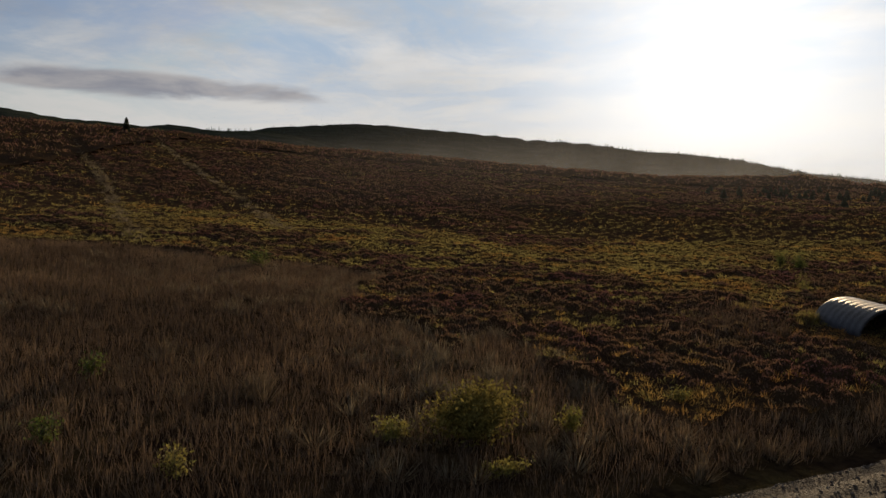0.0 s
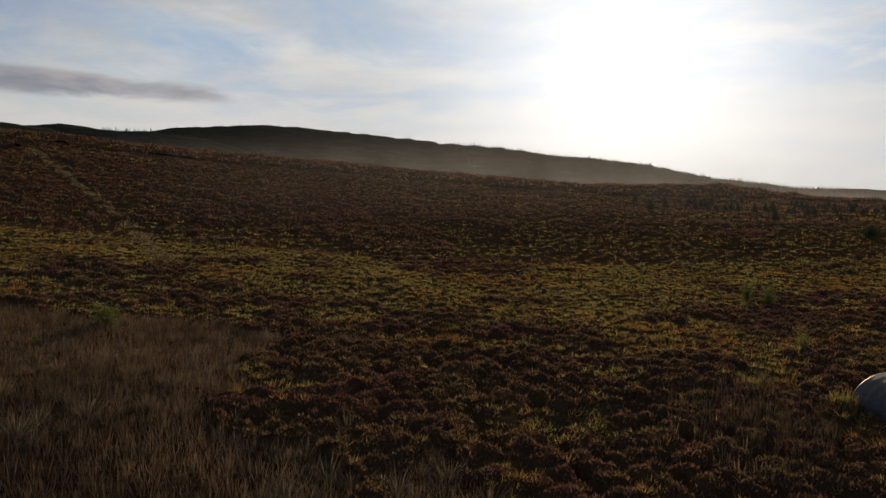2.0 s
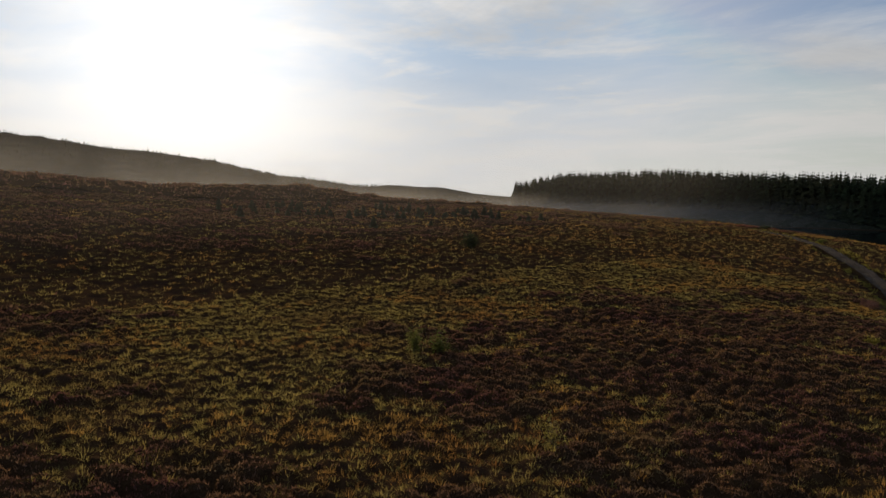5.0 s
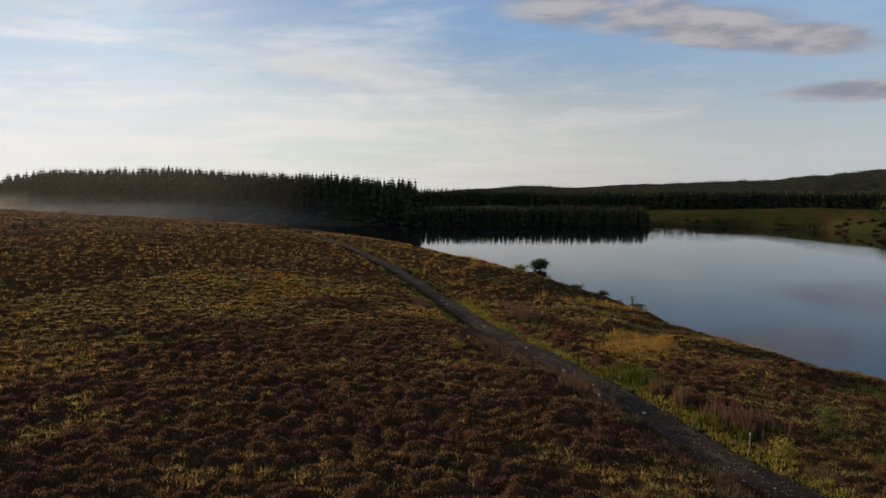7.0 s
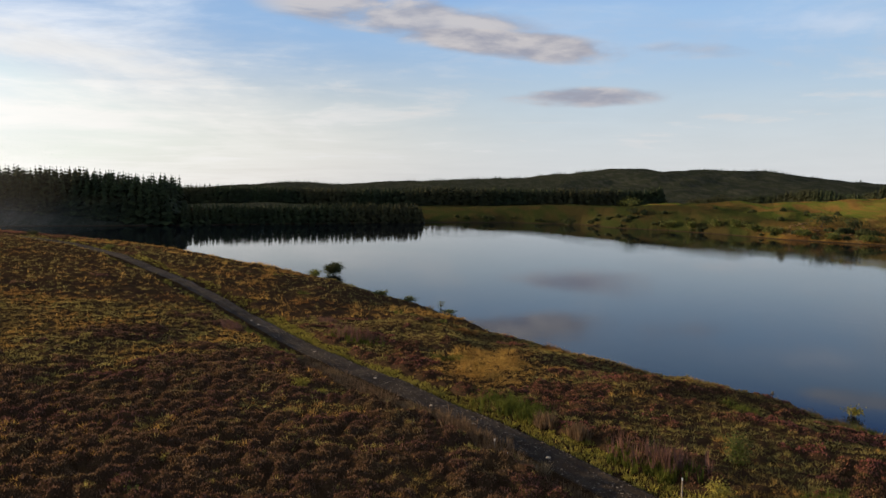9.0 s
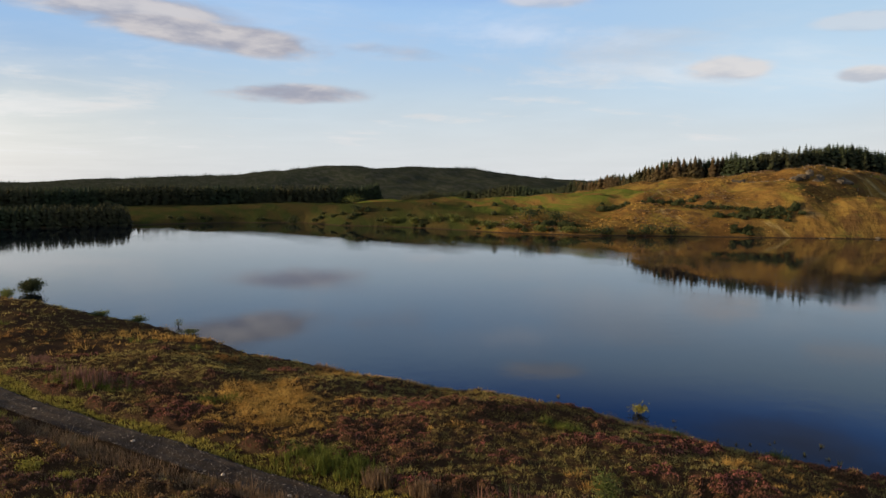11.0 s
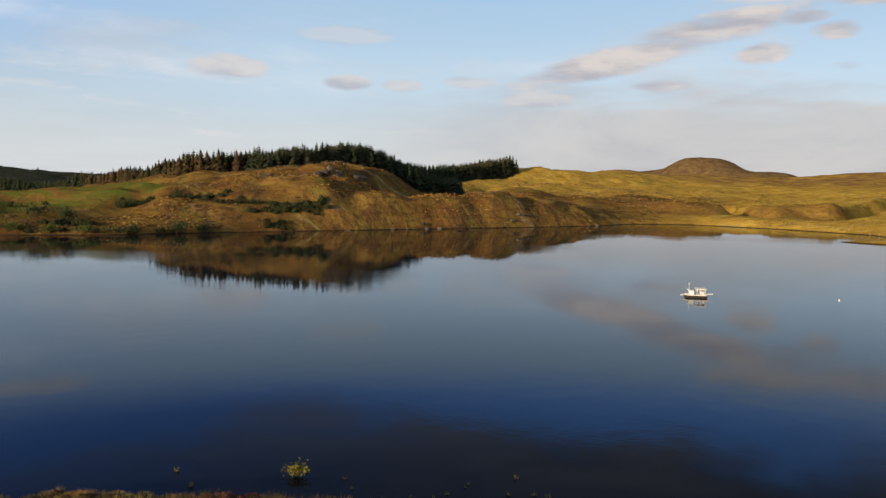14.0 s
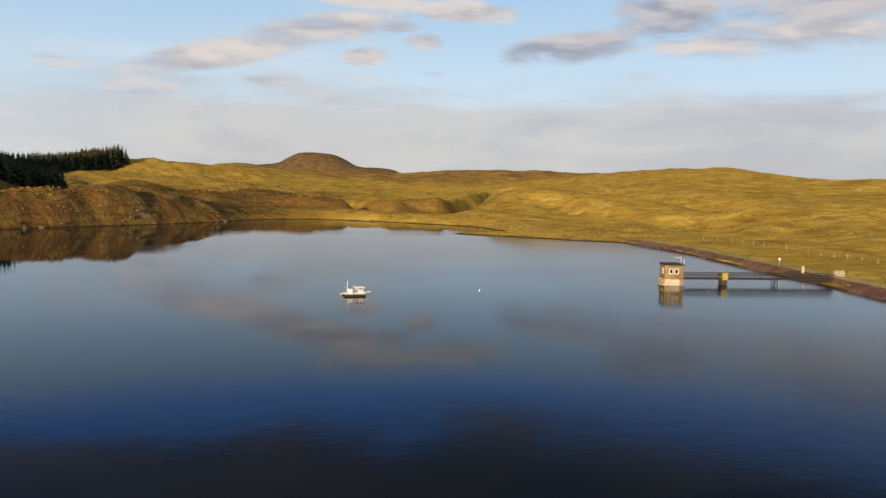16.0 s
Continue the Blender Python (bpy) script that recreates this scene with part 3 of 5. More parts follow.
def build_road():
    pts = []
    for k in range(len(ROAD) - 1):
        m = int(np.hypot(*(ROAD[k + 1] - ROAD[k])) / 0.7) + 1
        pts += [ROAD[k] + (ROAD[k + 1] - ROAD[k]) * t / m for t in range(m)]
    pts = np.array(pts)
    for _ in range(12):
        pts[1:-1] = (pts[:-2] + pts[1:-1] * 2 + pts[2:]) / 4
    tan = np.gradient(pts, axis=0)
    tan /= np.hypot(tan[:, 0], tan[:, 1])[:, None]
    nor = np.stack([-tan[:, 1], tan[:, 0]], 1)
    offs = np.array([-1.5, -1.3, -1.0, -0.65, -0.3, 0, 0.3, 0.65, 1.0, 1.3, 1.5]) * 0.86 - 0.48
    drop = np.array([-0.06, 0.03, 0.05, -0.0, 0.06, 0.09, 0.06, -0.0, 0.05, 0.03, -0.06])
    mid = land(pts[:, 0], pts[:, 1])
    for _ in range(10):
        mid[1:-1] = (mid[:-2] + mid[1:-1] * 2 + mid[2:]) / 4
    m = len(offs)
    edge = 1 + 0.12 * vnoise(pts[:, 0], pts[:, 1], 2.5, 4)
    X = pts[:, None, 0] + nor[:, None, 0] * offs[None] * edge[:, None]
    Y = pts[:, None, 1] + nor[:, None, 1] * offs[None] * edge[:, None]
    Z = mid[:, None] + 0.05 + drop[None] + 0.02 * vnoise(X, Y, 0.6, 9)
    V = np.stack([X, Y, Z], -1).reshape(-1, 3)
    i = np.arange(len(pts) - 1)[:, None] * m
    j = np.arange(m - 1)[None]
    Q = np.stack([i + j, i + m + j, i + m + j + 1, i + j + 1], -1).reshape(-1, 4)[:, ::-1]
    return tagged(link_mesh("road", V, Q, GRAVEL, smooth=True), "narrow grey gravel track with worn wheel ruts", "track", kind="structure")


road = build_road()


def loose_gravel(count, seed):
    """Loose angular stones along the track, thicker between and beside the ruts."""
    rng = np.random.default_rng(seed)
    seg = np.hypot(*np.diff(ROAD, axis=0).T)
    at = np.concatenate([[0], np.cumsum(seg)])
    u = at[2] + 10 + (at[10] - at[2]) * rng.random(count) ** 2.2
    x, y = np.interp(u, at, ROAD[:, 0]), np.interp(u, at, ROAD[:, 1])
    k = np.clip(np.searchsorted(at, u) - 1, 0, len(seg) - 1)
    tan = np.diff(ROAD, axis=0)[k] / seg[k][:, None]
    off = rng.uniform(-1.25, 1.25, count) - 0.45
    ok = rng.random(count) < 0.45 + 0.55 * (np.abs(np.abs(off + 0.45) - 0.6) > 0.25)
    x, y, off, tan = x[ok], y[ok], off[ok], tan[ok]
    x, y = x - tan[:, 1] * off, y + tan[:, 0] * off
    hit = np.array([ground_hit(a, b) for a, b in zip(x, y)])
    n = len(x)
    size = rng.uniform(0.018, 0.05, (n, 1, 1)) * rng.choice([1.0, 1.0, 1.6], (n, 1, 1))
    shape = np.array([(1, 0, 0), (0, 1, 0), (-1, 0, 0), (0, -1, 0), (0, 0, 0.7), (0, 0, -0.7)]) * size * rng.uniform(0.6, 1.4, (n, 6, 1))
    a = rng.uniform(0, 6.28, (n, 1))
    c, s = np.cos(a), np.sin(a)
    V = np.stack([shape[..., 0] * c - shape[..., 1] * s + x[:, None], shape[..., 0] * s + shape[..., 1] * c + y[:, None], shape[..., 2] + hit[:, None] + 0.008], -1)
    T = np.array([(0, 1, 4), (1, 2, 4), (2, 3, 4), (3, 0, 4), (1, 0, 5), (2, 1, 5), (3, 2, 5), (0, 3, 5)])
    T = (T[None] + 6 * np.arange(n)[:, None, None]).reshape(-1, 3)
    return tagged(link_mesh("loose_gravel", V.reshape(-1, 3), T, PEBBLE), "loose pale stones strewn over the gravel track", "gravel", kind="stuff")


def ground_hit(x, y):
    """Height of the track's surface at a place."""
    hit = road.ray_cast((x, y, 60.0), (0, 0, -1))
    return hit[1].z if hit[0] else -5.0


loose_gravel(9000, 91)


# ---- conifers ----
def conifer_arrays(rng, height, tiers=9, arms=9):
    """Trunk and drooping branch sprays of a spruce, as arrays about its foot."""
    V, T = [], []
    base = height * 0.30
    for k in range(tiers * 2):
        f = k / (tiers * 2 - 1)
        z = height * (0.06 + 0.92 * f)
        rad = base * (1 - f) ** 0.75 * rng.uniform(0.7, 1.2) + 0.15
        for a in range(arms):
            if rng.random() < 0.08:
                continue
            ang = 2 * np.pi * (a + rng.random()) / arms
            rr = rad * rng.uniform(0.7, 1.2)
            wid = rr * 0.42 + 0.12
            c, s = np.cos(ang), np.sin(ang)
            n = len(V)
            lift = height * 0.045
            z = height * (0.06 + 0.92 * f) + rng.uniform(-0.5, 0.5) * height * 0.07 * (1 - f)
            V += [(0, 0, z + lift), (c * rr * .6 - s * wid, s * rr * .6 + c * wid, z - rr * 0.12), (c * rr, s * rr, z - rr * 0.35),
                  (c * rr * .6 + s * wid, s * rr * .6 - c * wid, z - rr * 0.12)]
            T += [(n, n + 1, n + 2), (n, n + 2, n + 3)]
    return np.array(V), np.array(T)


FAR_KINDS = [conifer_arrays(np.random.default_rng(80 + k), 17.0, 4, 5) for k in range(4)]
TREE_KINDS = [conifer_arrays(np.random.default_rng(40 + k), 17.0, 7, 7) for k in range(4)]


def forest(name, places, label, low=0.75, high=1.2, seed=1, mat=None, kinds=None):
    """A wood too far off to count its trees, as one piece of stuff."""
    rng = np.random.default_rng(seed)
    V, T, n = [], [], 0
    zs = land(places[:, 0], places[:, 1])
    for (x, y), z in zip(places, zs):
        if z < 0.3:
            continue
        v, t = (kinds or TREE_KINDS)[rng.integers(4)]
        k, a = rng.uniform(low, high), rng.uniform(0, 6.28)
        c, s = np.cos(a) * k, np.sin(a) * k
        w = np.stack([v[:, 0] * c - v[:, 1] * s + x, v[:, 0] * s + v[:, 1] * c + y, v[:, 2] * k + z - 0.4], 1)
        V.append(w), T.append(t + n)
        n += len(w)
    ob = link_mesh(name, np.concatenate(V), np.concatenate(T), mat or SPRUCE)
    return tagged(ob, label, "forest", kind="stuff")


def band(line, depth, gap, seed, side=1):
    """Places in a strip beside a line of points: rows of trees, unevenly set."""
    rng = np.random.default_rng(seed)
    line = np.array(line, float)
    out = []
    for k in range(len(line) - 1):
        a, b = line[k], line[k + 1]
        along = b - a
        m = int(np.hypot(*along) / gap)
        nor = np.array([-along[1], along[0]]) / np.hypot(*along) * side
        for i in range(m):
            for j in range(int(depth / gap)):
                out.append(a + along * (i + rng.random()) / m + nor * (j + rng.random()) * gap)
    return np.array(out)


FAR_BANK = "dense dark spruce forest on the far bank"
forest("spruce_forest", band(((404, 172), (400, 250), (398, 330), (399, 400), (402, 450)), 32, 3.2, 3, -1), FAR_BANK, 0.98, 1.26, 3)
forest("spruce_forest", band(((402, 450), (440, 490)), 40, 4.0, 33, -1), FAR_BANK, seed=3)
forest("spruce_forest", band(((409, 168), (440, 112), (462, 76), (476, 48)), 36, 2.7, 4, -1), "dark spruce wood behind the lake shore", 0.50, 0.64, 4)
forest("spruce_forest", band(((800, 330), (780, 100), (790, -70), (783, -206)), 26, 3.8, 5, -1), "dark spruce plantation beyond the meadow", 1.0, 1.2, 5)
forest("spruce_forest", band(((408, -262), (385, -284), (376, -322), (359, -362), (347, -390)), 30, 3.0, 6, 1), "sunlit spruce wood on the hill above the crag", 0.80, 0.95, 6)
forest("spruce_forest", band(((800, -240), (700, -290), (620, -305), (532, -288), (408, -262)), 26, 3.0, 26, 1), "sunlit spruce wood along the meadow", 0.58, 0.76, 26)
forest("spruce_forest", band(((384, -288), (372, -325), (355, -366), (340, -402), (352, -440)), 34, 3.4, 17, -1), "dark spruce wood in the shaded dip beside the crag", 0.72, 0.95, 17)
forest("spruce_forest", band(((500, -500), (457, -560), (440, -640), (408, -741)), 30, 3.6, 7, 1), "spruce wood beyond the hill", 0.95, 1.15, 7)
forest("spruce_forest", band(((-205, 920), (-99, 938), (-17, 943), (81, 939), (196, 923), (275, 903), (337, 881), (418, 846), (475, 816), (500, 765), (548, 730)), 40, 6, 8, 1), "thin conifers along the far hill's crest", 0.06, 0.15, 8, None, FAR_KINDS)
forest("spruce_forest", band(((1490, 320), (1510, 150), (1500, -20), (1490, -180), (1463, -330), (1440, -410), (1405, -490), (1360, -600), (1290, -735)), 40, 6, 9, 1), "conifers along the crest of the far wooded hill", 0.16, 0.30, 9, None, FAR_KINDS)
forest("spruce_forest", band(((700, 420), (760, 300), (900, 200), (940, 0), (960, -180)), 60, 11, 10, 1), "dark conifers on the low ground beyond the lake", 0.5, 0.8, 10, None, FAR_KINDS)


def edge_trees(line, gap, low, high, label, group, seed, mat=SPRUCE):
    """The front trees of a wood, one by one."""
    rng = np.random.default_rng(seed)
    kinds = []
    line = np.array(line, float)
    for k in range(len(line) - 1):
        d = np.hypot(*(line[k + 1] - line[k]))
        for i in range(int(d / gap)):
            x, y = line[k] + (line[k + 1] - line[k]) * (i + 0.3 * rng.random()) * gap / d + rng.normal(0, 1.0, 2)
            m = pose(x, y, float(land(x, y)[0]) - 0.2, 0, 0, rng.uniform(0, 360))
            if len(kinds) < 4:
                thing = new("spruce")
                v, tri = conifer_arrays(np.random.default_rng(500 + seed + len(kinds)), 16.0, 11, 9)
                link_mesh("crown", v, tri, mat, thing)
                bm = bmesh.new()
                bmesh.ops.create_cone(bm, cap_ends=True, segments=7, radius1=0.24, radius2=0.03, depth=15)
                bmesh.ops.translate(bm, verts=bm.verts, vec=(0, 0, 7.2))
                part("trunk", bm, BARK, thing)
                tagged(thing, label, "spruce", group)
                thing.matrix_world = m @ Matrix.Scale(rng.uniform(low, high), 4)
                kinds.append(thing)
            else:
                o = copy_thing(kinds[rng.integers(4)], m)
                o.scale = [rng.uniform(low, high)] * 3


OLD_SPRUCE = material("browning_needles", ((0.075, 0.052, 0.022), (0.11, 0.072, 0.028), (0.05, 0.05, 0.018)), 0.08, 0.9, island=0.4)
forest("spruce_forest", band(((560, -296), (532, -289), (470, -274), (408, -261)), 6, 2.6, 21, 1), "sunlit browning conifers at the front of the hill wood", 0.5, 0.7, 21, OLD_SPRUCE)
edge_trees(((532, -286), (406, -260)), 2.9, 0.55, 0.78, "sunlit browning spruce at the front of the meadow wood", "front spruces of the meadow wood", 3, OLD_SPRUCE)
edge_trees(((406, -260), (383, -282), (374, -320), (357, -360), (345, -388)), 2.9, 0.70, 0.92, "tall sunlit spruce at the front of the hill wood", "front spruces of the hill wood", 1, OLD_SPRUCE)
edge_trees(((403, 172), (398, 250), (396, 330), (397, 400), (400, 450)), 4.2, 0.75, 1.15, "tall dark spruce at the edge of the far bank forest", "front spruces of the far bank", 2)
forest("spruce_forest", band(((470, 690), (330, 760), (120, 800), (-60, 800), (-230, 740)), 130, 8, 12, -1), "dark conifers over the face of the far hill", 0.14, 0.26, 12, None, FAR_KINDS)
forest("spruce_forest", band(((409, 168), (440, 112), (462, 76), (476, 48)), 5, 1.7, 13, -1), "dark spruce wood behind the lake shore", 0.52, 0.64, 13)
forest("spruce_forest", band(((120, 938), (196, 926), (275, 906), (337, 884), (418, 849), (475, 819), (500, 768), (548, 733), (562, 640)), 120, 5.5, 14, -1), "dark conifers down the shoulder of the far hill", 0.17, 0.27, 14, None, FAR_KINDS)


# ---- low growth ----
RED_HEATHER = material("flowering_heather", ((0.20, 0.088, 0.060), (0.17, 0.090, 0.052), (0.25, 0.095, 0.080), (0.19, 0.115, 0.055)), 0.6, 0.95, island=0.5, back=0.3, spec=0.0)
HEATHER = material("heather", ((0.150, 0.086, 0.056), (0.185, 0.114, 0.066), (0.155, 0.076, 0.062), (0.185, 0.132, 0.066)), 0.6, 0.95, island=0.5, back=0.32, spec=0.0)
# stems coloured darker than the sprigs, painting shade into the gaps between bushes
SHADE_STEMS = material("heather_shade_stems", ((0.044, 0.028, 0.017), (0.068, 0.044, 0.024), (0.050, 0.032, 0.021)), 1.4, 0.95, 0.8, 9.0, spec=0.0)
STRAW = material("bleached_grass", ((0.36, 0.215, 0.062), (0.48, 0.31, 0.088), (0.27, 0.145, 0.048)), 0.35, 0.9, island=0.4, back=0.40, spec=0.0)
MOSSY = material("green_gold_grass", ((0.235, 0.20, 0.066), (0.32, 0.265, 0.09), (0.22, 0.165, 0.06)), 0.5, 0.9, island=0.4, back=0.55, spec=0.0)
BROWN_GRASS = material("purple_moor_grass", ((0.17, 0.115, 0.072), (0.235, 0.16, 0.095), (0.13, 0.09, 0.058)), 0.3, 0.95, island=0.4, back=0.3, spec=0.0)
PALE_GRASS = material("pale_trodden_grass", ((0.19, 0.155, 0.10), (0.23, 0.185, 0.12), (0.16, 0.12, 0.075)), 0.4, 0.95, island=0.4, back=0.4, spec=0.0)
VERGE = material("verge_grass", ((0.25, 0.235, 0.05), (0.35, 0.30, 0.075), (0.20, 0.185, 0.042)), 0.6, 0.85, island=0.35, back=0.3, spec=0.0)
RUSH = material("green_rush", ((0.085, 0.105, 0.024), (0.13, 0.145, 0.034)), 0.8, 0.7, island=0.35, back=0.3, spec=0.0)
RED_STEM = material("red_seed_heads", ((0.16, 0.088, 0.070), (0.20, 0.115, 0.09)), 0.8, 0.9, island=0.35, back=0.3, spec=0.0)


def tufts(name, centres, radius, height, blades, lean, width, mat, label, category, seed, dome=0.6, sink=0.05, lift=None):
    """Many small plants as one piece of stuff: blades that rise from a rounded clump."""
    if len(centres) == 0:
        return None
    rng = np.random.default_rng(seed)
    n = len(centres)
    size = rng.uniform(0.65, 1.35, (n, 1))
    ang = rng.uniform(0, 2 * np.pi, (n, blades))
    rho = np.sqrt(rng.random((n, blades)))
    r = rho * radius * size
    foot = land(centres[:, 0], centres[:, 1])[:, None] - sink
    if lift is not None:
        foot = foot + lift[:, None]
    cx, cy = centres[:, :1], centres[:, 1:2]
    x, y = cx + r * 0.75 * np.cos(ang), cy + r * 0.75 * np.sin(ang)
    h = height * size * (1 - dome * rho ** 2) * rng.uniform(0.75, 1.2, (n, blades))
    out = lean * rho * h + rng.normal(0, 0.06, (n, blades)) * height
    tx, ty, tz = x + out * np.cos(ang), y + out * np.sin(ang), foot + h
    wa = ang + np.pi / 2 + rng.normal(0, 0.5, (n, blades))
    w = width * size * rng.uniform(0.6, 1.3, (n, blades))
    bz = foot + h * 0.12
    A = np.stack([x + w * np.cos(wa), y + w * np.sin(wa), bz], -1)
    B = np.stack([x - w * np.cos(wa), y - w * np.sin(wa), bz], -1)
    C = np.stack([tx, ty, tz], -1)
    V = np.stack([A, B, C], 2).reshape(-1, 3)
    T = np.arange(len(V)).reshape(-1, 3)
    return tagged(link_mesh(name, V, T, mat), label, category, kind="stuff")


def scatter(x0, x1, y0, y1, gap, seed):
    """Uneven rows of places over a stretch of the plan."""
    rng = np.random.default_rng(seed)
    gx, gy = np.meshgrid(np.arange(x0, x1, gap), np.arange(y0, y1, gap))
    p = np.stack([gx.ravel(), gy.ravel()], 1)
    return p + rng.uniform(-0.5, 0.5, p.shape) * gap


def sown(p):
    """For places: distance from shore, side distance from the track, and two slow noises."""
    s = from_shore(p[:, 0], p[:, 1])
    q, _ = nearest(p[:, 0], p[:, 1], ROAD)
    return s, q, fractal(p[:, 0], p[:, 1], 16, 21, 4), fractal(p[:, 0], p[:, 1], 6, 55, 3)


def lake_side(p):
    """True between the track and the water."""
    k = np.interp(p[:, 0], ROAD[:, 0], ROAD[:, 1])
    return p[:, 1] < k


def brown_field(p, n1, n2, q):
    """The stretch of tall brown grass beside the start of the track, and the strip along its upper edge."""
    edge = 6 + 7 * n1 + 5 * vnoise(p[:, 0], p[:, 1], 3.5, 46) + np.clip((34 - p[:, 1]) * 1.1, -10, 22)
    strip = (q > 1.5) & (q < 3.3 + 1.2 * n2) & (p[:, 0] < 85)
    return ((p[:, 0] < edge) & (p[:, 1] < 62 + 6 * n1)) | strip


def grassiness(p, n1, n2, shore):
    """Above zero where grass outdoes the heather: in patches of all sizes, more of it by the water and far along the track."""
    x, y = p[:, 0], p[:, 1]
    along = np.clip((np.hypot(x - 50, y - 60) - 26) / 46, 0, 1) * (x > 20) * np.clip((140 - y) / 25, 0, 1)
    open_moor = 0.42 * np.clip((y - 54 - 0.35 * x) / 25, 0, 1) * np.clip((150 + 0.5 * np.clip(x, 0, 200) - y) / 40, 0, 1)
    moor = n1 * 0.30 + n2 * 0.45 + vnoise(x, y, 2.6, 45) * 0.42 + fractal(x, y, 26, 77, 3) * 0.26 - 0.27 + open_moor
    bank = n1 * 0.3 + n2 * 0.7 + vnoise(x, y, 2.2, 45) * 0.95 + 0.26
    return np.where(shore, bank, moor) + 1.05 * along


TRODDEN = ((((-77, 204), (-52, 160), (-32, 124), (-18, 91)), 1.3), (((-93, 191), (-55, 125), (-28, 70)), 1.3))


def is_heather(p):
    """How far heather covers each place (0 to 1), and how far heather and hummocky grass do together."""
    s, q, n1, n2 = sown(p)
    shore = lake_side(p)
    cover = np.clip(0.5 - grassiness(p, n1, n2, shore) * 3.0, 0, 1)
    verge = np.where(shore, 3.6, 1.9)
    growth = np.clip((s - 0.4) / 0.8, 0, 1) * np.clip((q - verge - 1.2 * n2) / 0.8, 0, 1)
    growth[brown_field(p, n1, n2, q) & ~shore] = 0
    cover *= growth
    for line, wide in TRODDEN:
        cover *= np.clip((nearest(p[:, 0], p[:, 1], line)[0] - wide) / 0.8, 0, 1)
    return cover, growth


def canopy(p, bump, amp, cover, growth):
    """Height of heather bushes and grass hummocks over the ground: uneven domes that run into one another."""
    i, j = np.floor(p[:, 0] / bump), np.floor(p[:, 1] / bump)
    dome = np.zeros(len(p))
    for di in (-1, 0, 1):
        for dj in (-1, 0, 1):
            a, b = i + di, j + dj
            cx, cy = (a + hash01(a, b, 61)) * bump, (b + hash01(a, b, 62)) * bump
            r = bump * (0.50 + 0.42 * hash01(a, b, 63))
            q = ((p[:, 0] - cx) ** 2 + (p[:, 1] - cy) ** 2) / r ** 2
            dome = np.maximum(dome, np.sqrt(np.clip(1 - q, 0, 1)) * (0.55 + 0.6 * hash01(a, b, 64)))
    dome = np.clip(dome + 0.16 * vnoise(p[:, 0], p[:, 1], bump * 0.33, 65), 0, None)
    return amp * dome * growth * (0.6 + 0.4 * cover) - 0.12 * (1 - growth)


def carpet(x0, x1, y0, y1, inner, gap, bump, amp, density, sprig, seed):
    """Heather as a lumpy sheet, dark to deepen the gaps, with single sprigs standing on it."""
    rng = np.random.default_rng(seed)
    nx, ny = int((x1 - x0) / gap), int((y1 - y0) / gap)
    gx, gy = np.meshgrid(x0 + gap * np.arange(nx), y0 + gap * np.arange(ny))
    p = np.stack([gx.ravel(), gy.ravel()], 1) + rng.uniform(-0.3, 0.3, (nx * ny, 2)) * gap
    cover, growth = is_heather(p)
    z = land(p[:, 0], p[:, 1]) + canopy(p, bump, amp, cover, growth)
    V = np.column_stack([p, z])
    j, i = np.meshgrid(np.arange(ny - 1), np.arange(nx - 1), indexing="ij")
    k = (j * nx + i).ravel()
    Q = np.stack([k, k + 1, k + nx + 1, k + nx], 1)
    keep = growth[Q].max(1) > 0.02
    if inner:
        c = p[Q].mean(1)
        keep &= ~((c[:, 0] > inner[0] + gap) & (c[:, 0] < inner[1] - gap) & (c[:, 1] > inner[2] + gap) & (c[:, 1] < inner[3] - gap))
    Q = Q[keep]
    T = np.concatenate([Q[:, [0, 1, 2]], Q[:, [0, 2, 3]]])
    n = int((x1 - x0) * (y1 - y0) * density)
    s = np.column_stack([rng.uniform(x0, x1, n), rng.uniform(y0, y1, n)])
    if inner:
        s = s[~((s[:, 0] > inner[0]) & (s[:, 0] < inner[1]) & (s[:, 1] > inner[2]) & (s[:, 1] < inner[3]))]
    c, grown = is_heather(s)
    ok = c > 0.25 + 0.3 * rng.random(len(s))
    s, c, grown = s[ok], c[ok], grown[ok]
    n = len(s)
    up = canopy(s, bump, amp, c, grown)
    ok = up > amp * rng.uniform(0.12, 0.62, n)
    s, up = s[ok], up[ok]
    n = len(s)
    foot = land(s[:, 0], s[:, 1]) + up - 0.03
    a = rng.uniform(0, 6.28, n)
    w, h = sprig * rng.uniform(0.25, 0.5, n), sprig * rng.uniform(0.6, 1.5, n)
    lean = rng.normal(0, 0.45, (n, 2)) * h[:, None]
    A = np.stack([s[:, 0] + w * np.cos(a), s[:, 1] + w * np.sin(a), foot], 1)
    B = np.stack([s[:, 0] - w * np.cos(a), s[:, 1] - w * np.sin(a), foot], 1)
    C = np.stack([s[:, 0] + lean[:, 0], s[:, 1] + lean[:, 1], foot + h], 1)
    S = np.stack([A, B, C], 1)
    shore = lake_side(s)
    tagged(link_mesh("heather_shade_stems", V, T, SHADE_STEMS, smooth=True), "woody stems under heather and grass, coloured dark as shade between bushes", "heather", kind="stuff")
    for m, mat, label in ((~shore, HEATHER, "dark brown and faded purple heather on the moor"), (shore, RED_HEATHER, "reddish flowering heather between the track and the lake")):
        if m.any():
            ob = link_mesh("heather", S[m].reshape(-1, 3), np.arange(3 * m.sum()).reshape(-1, 3), mat)
            tagged(ob, label, "heather", kind="stuff")


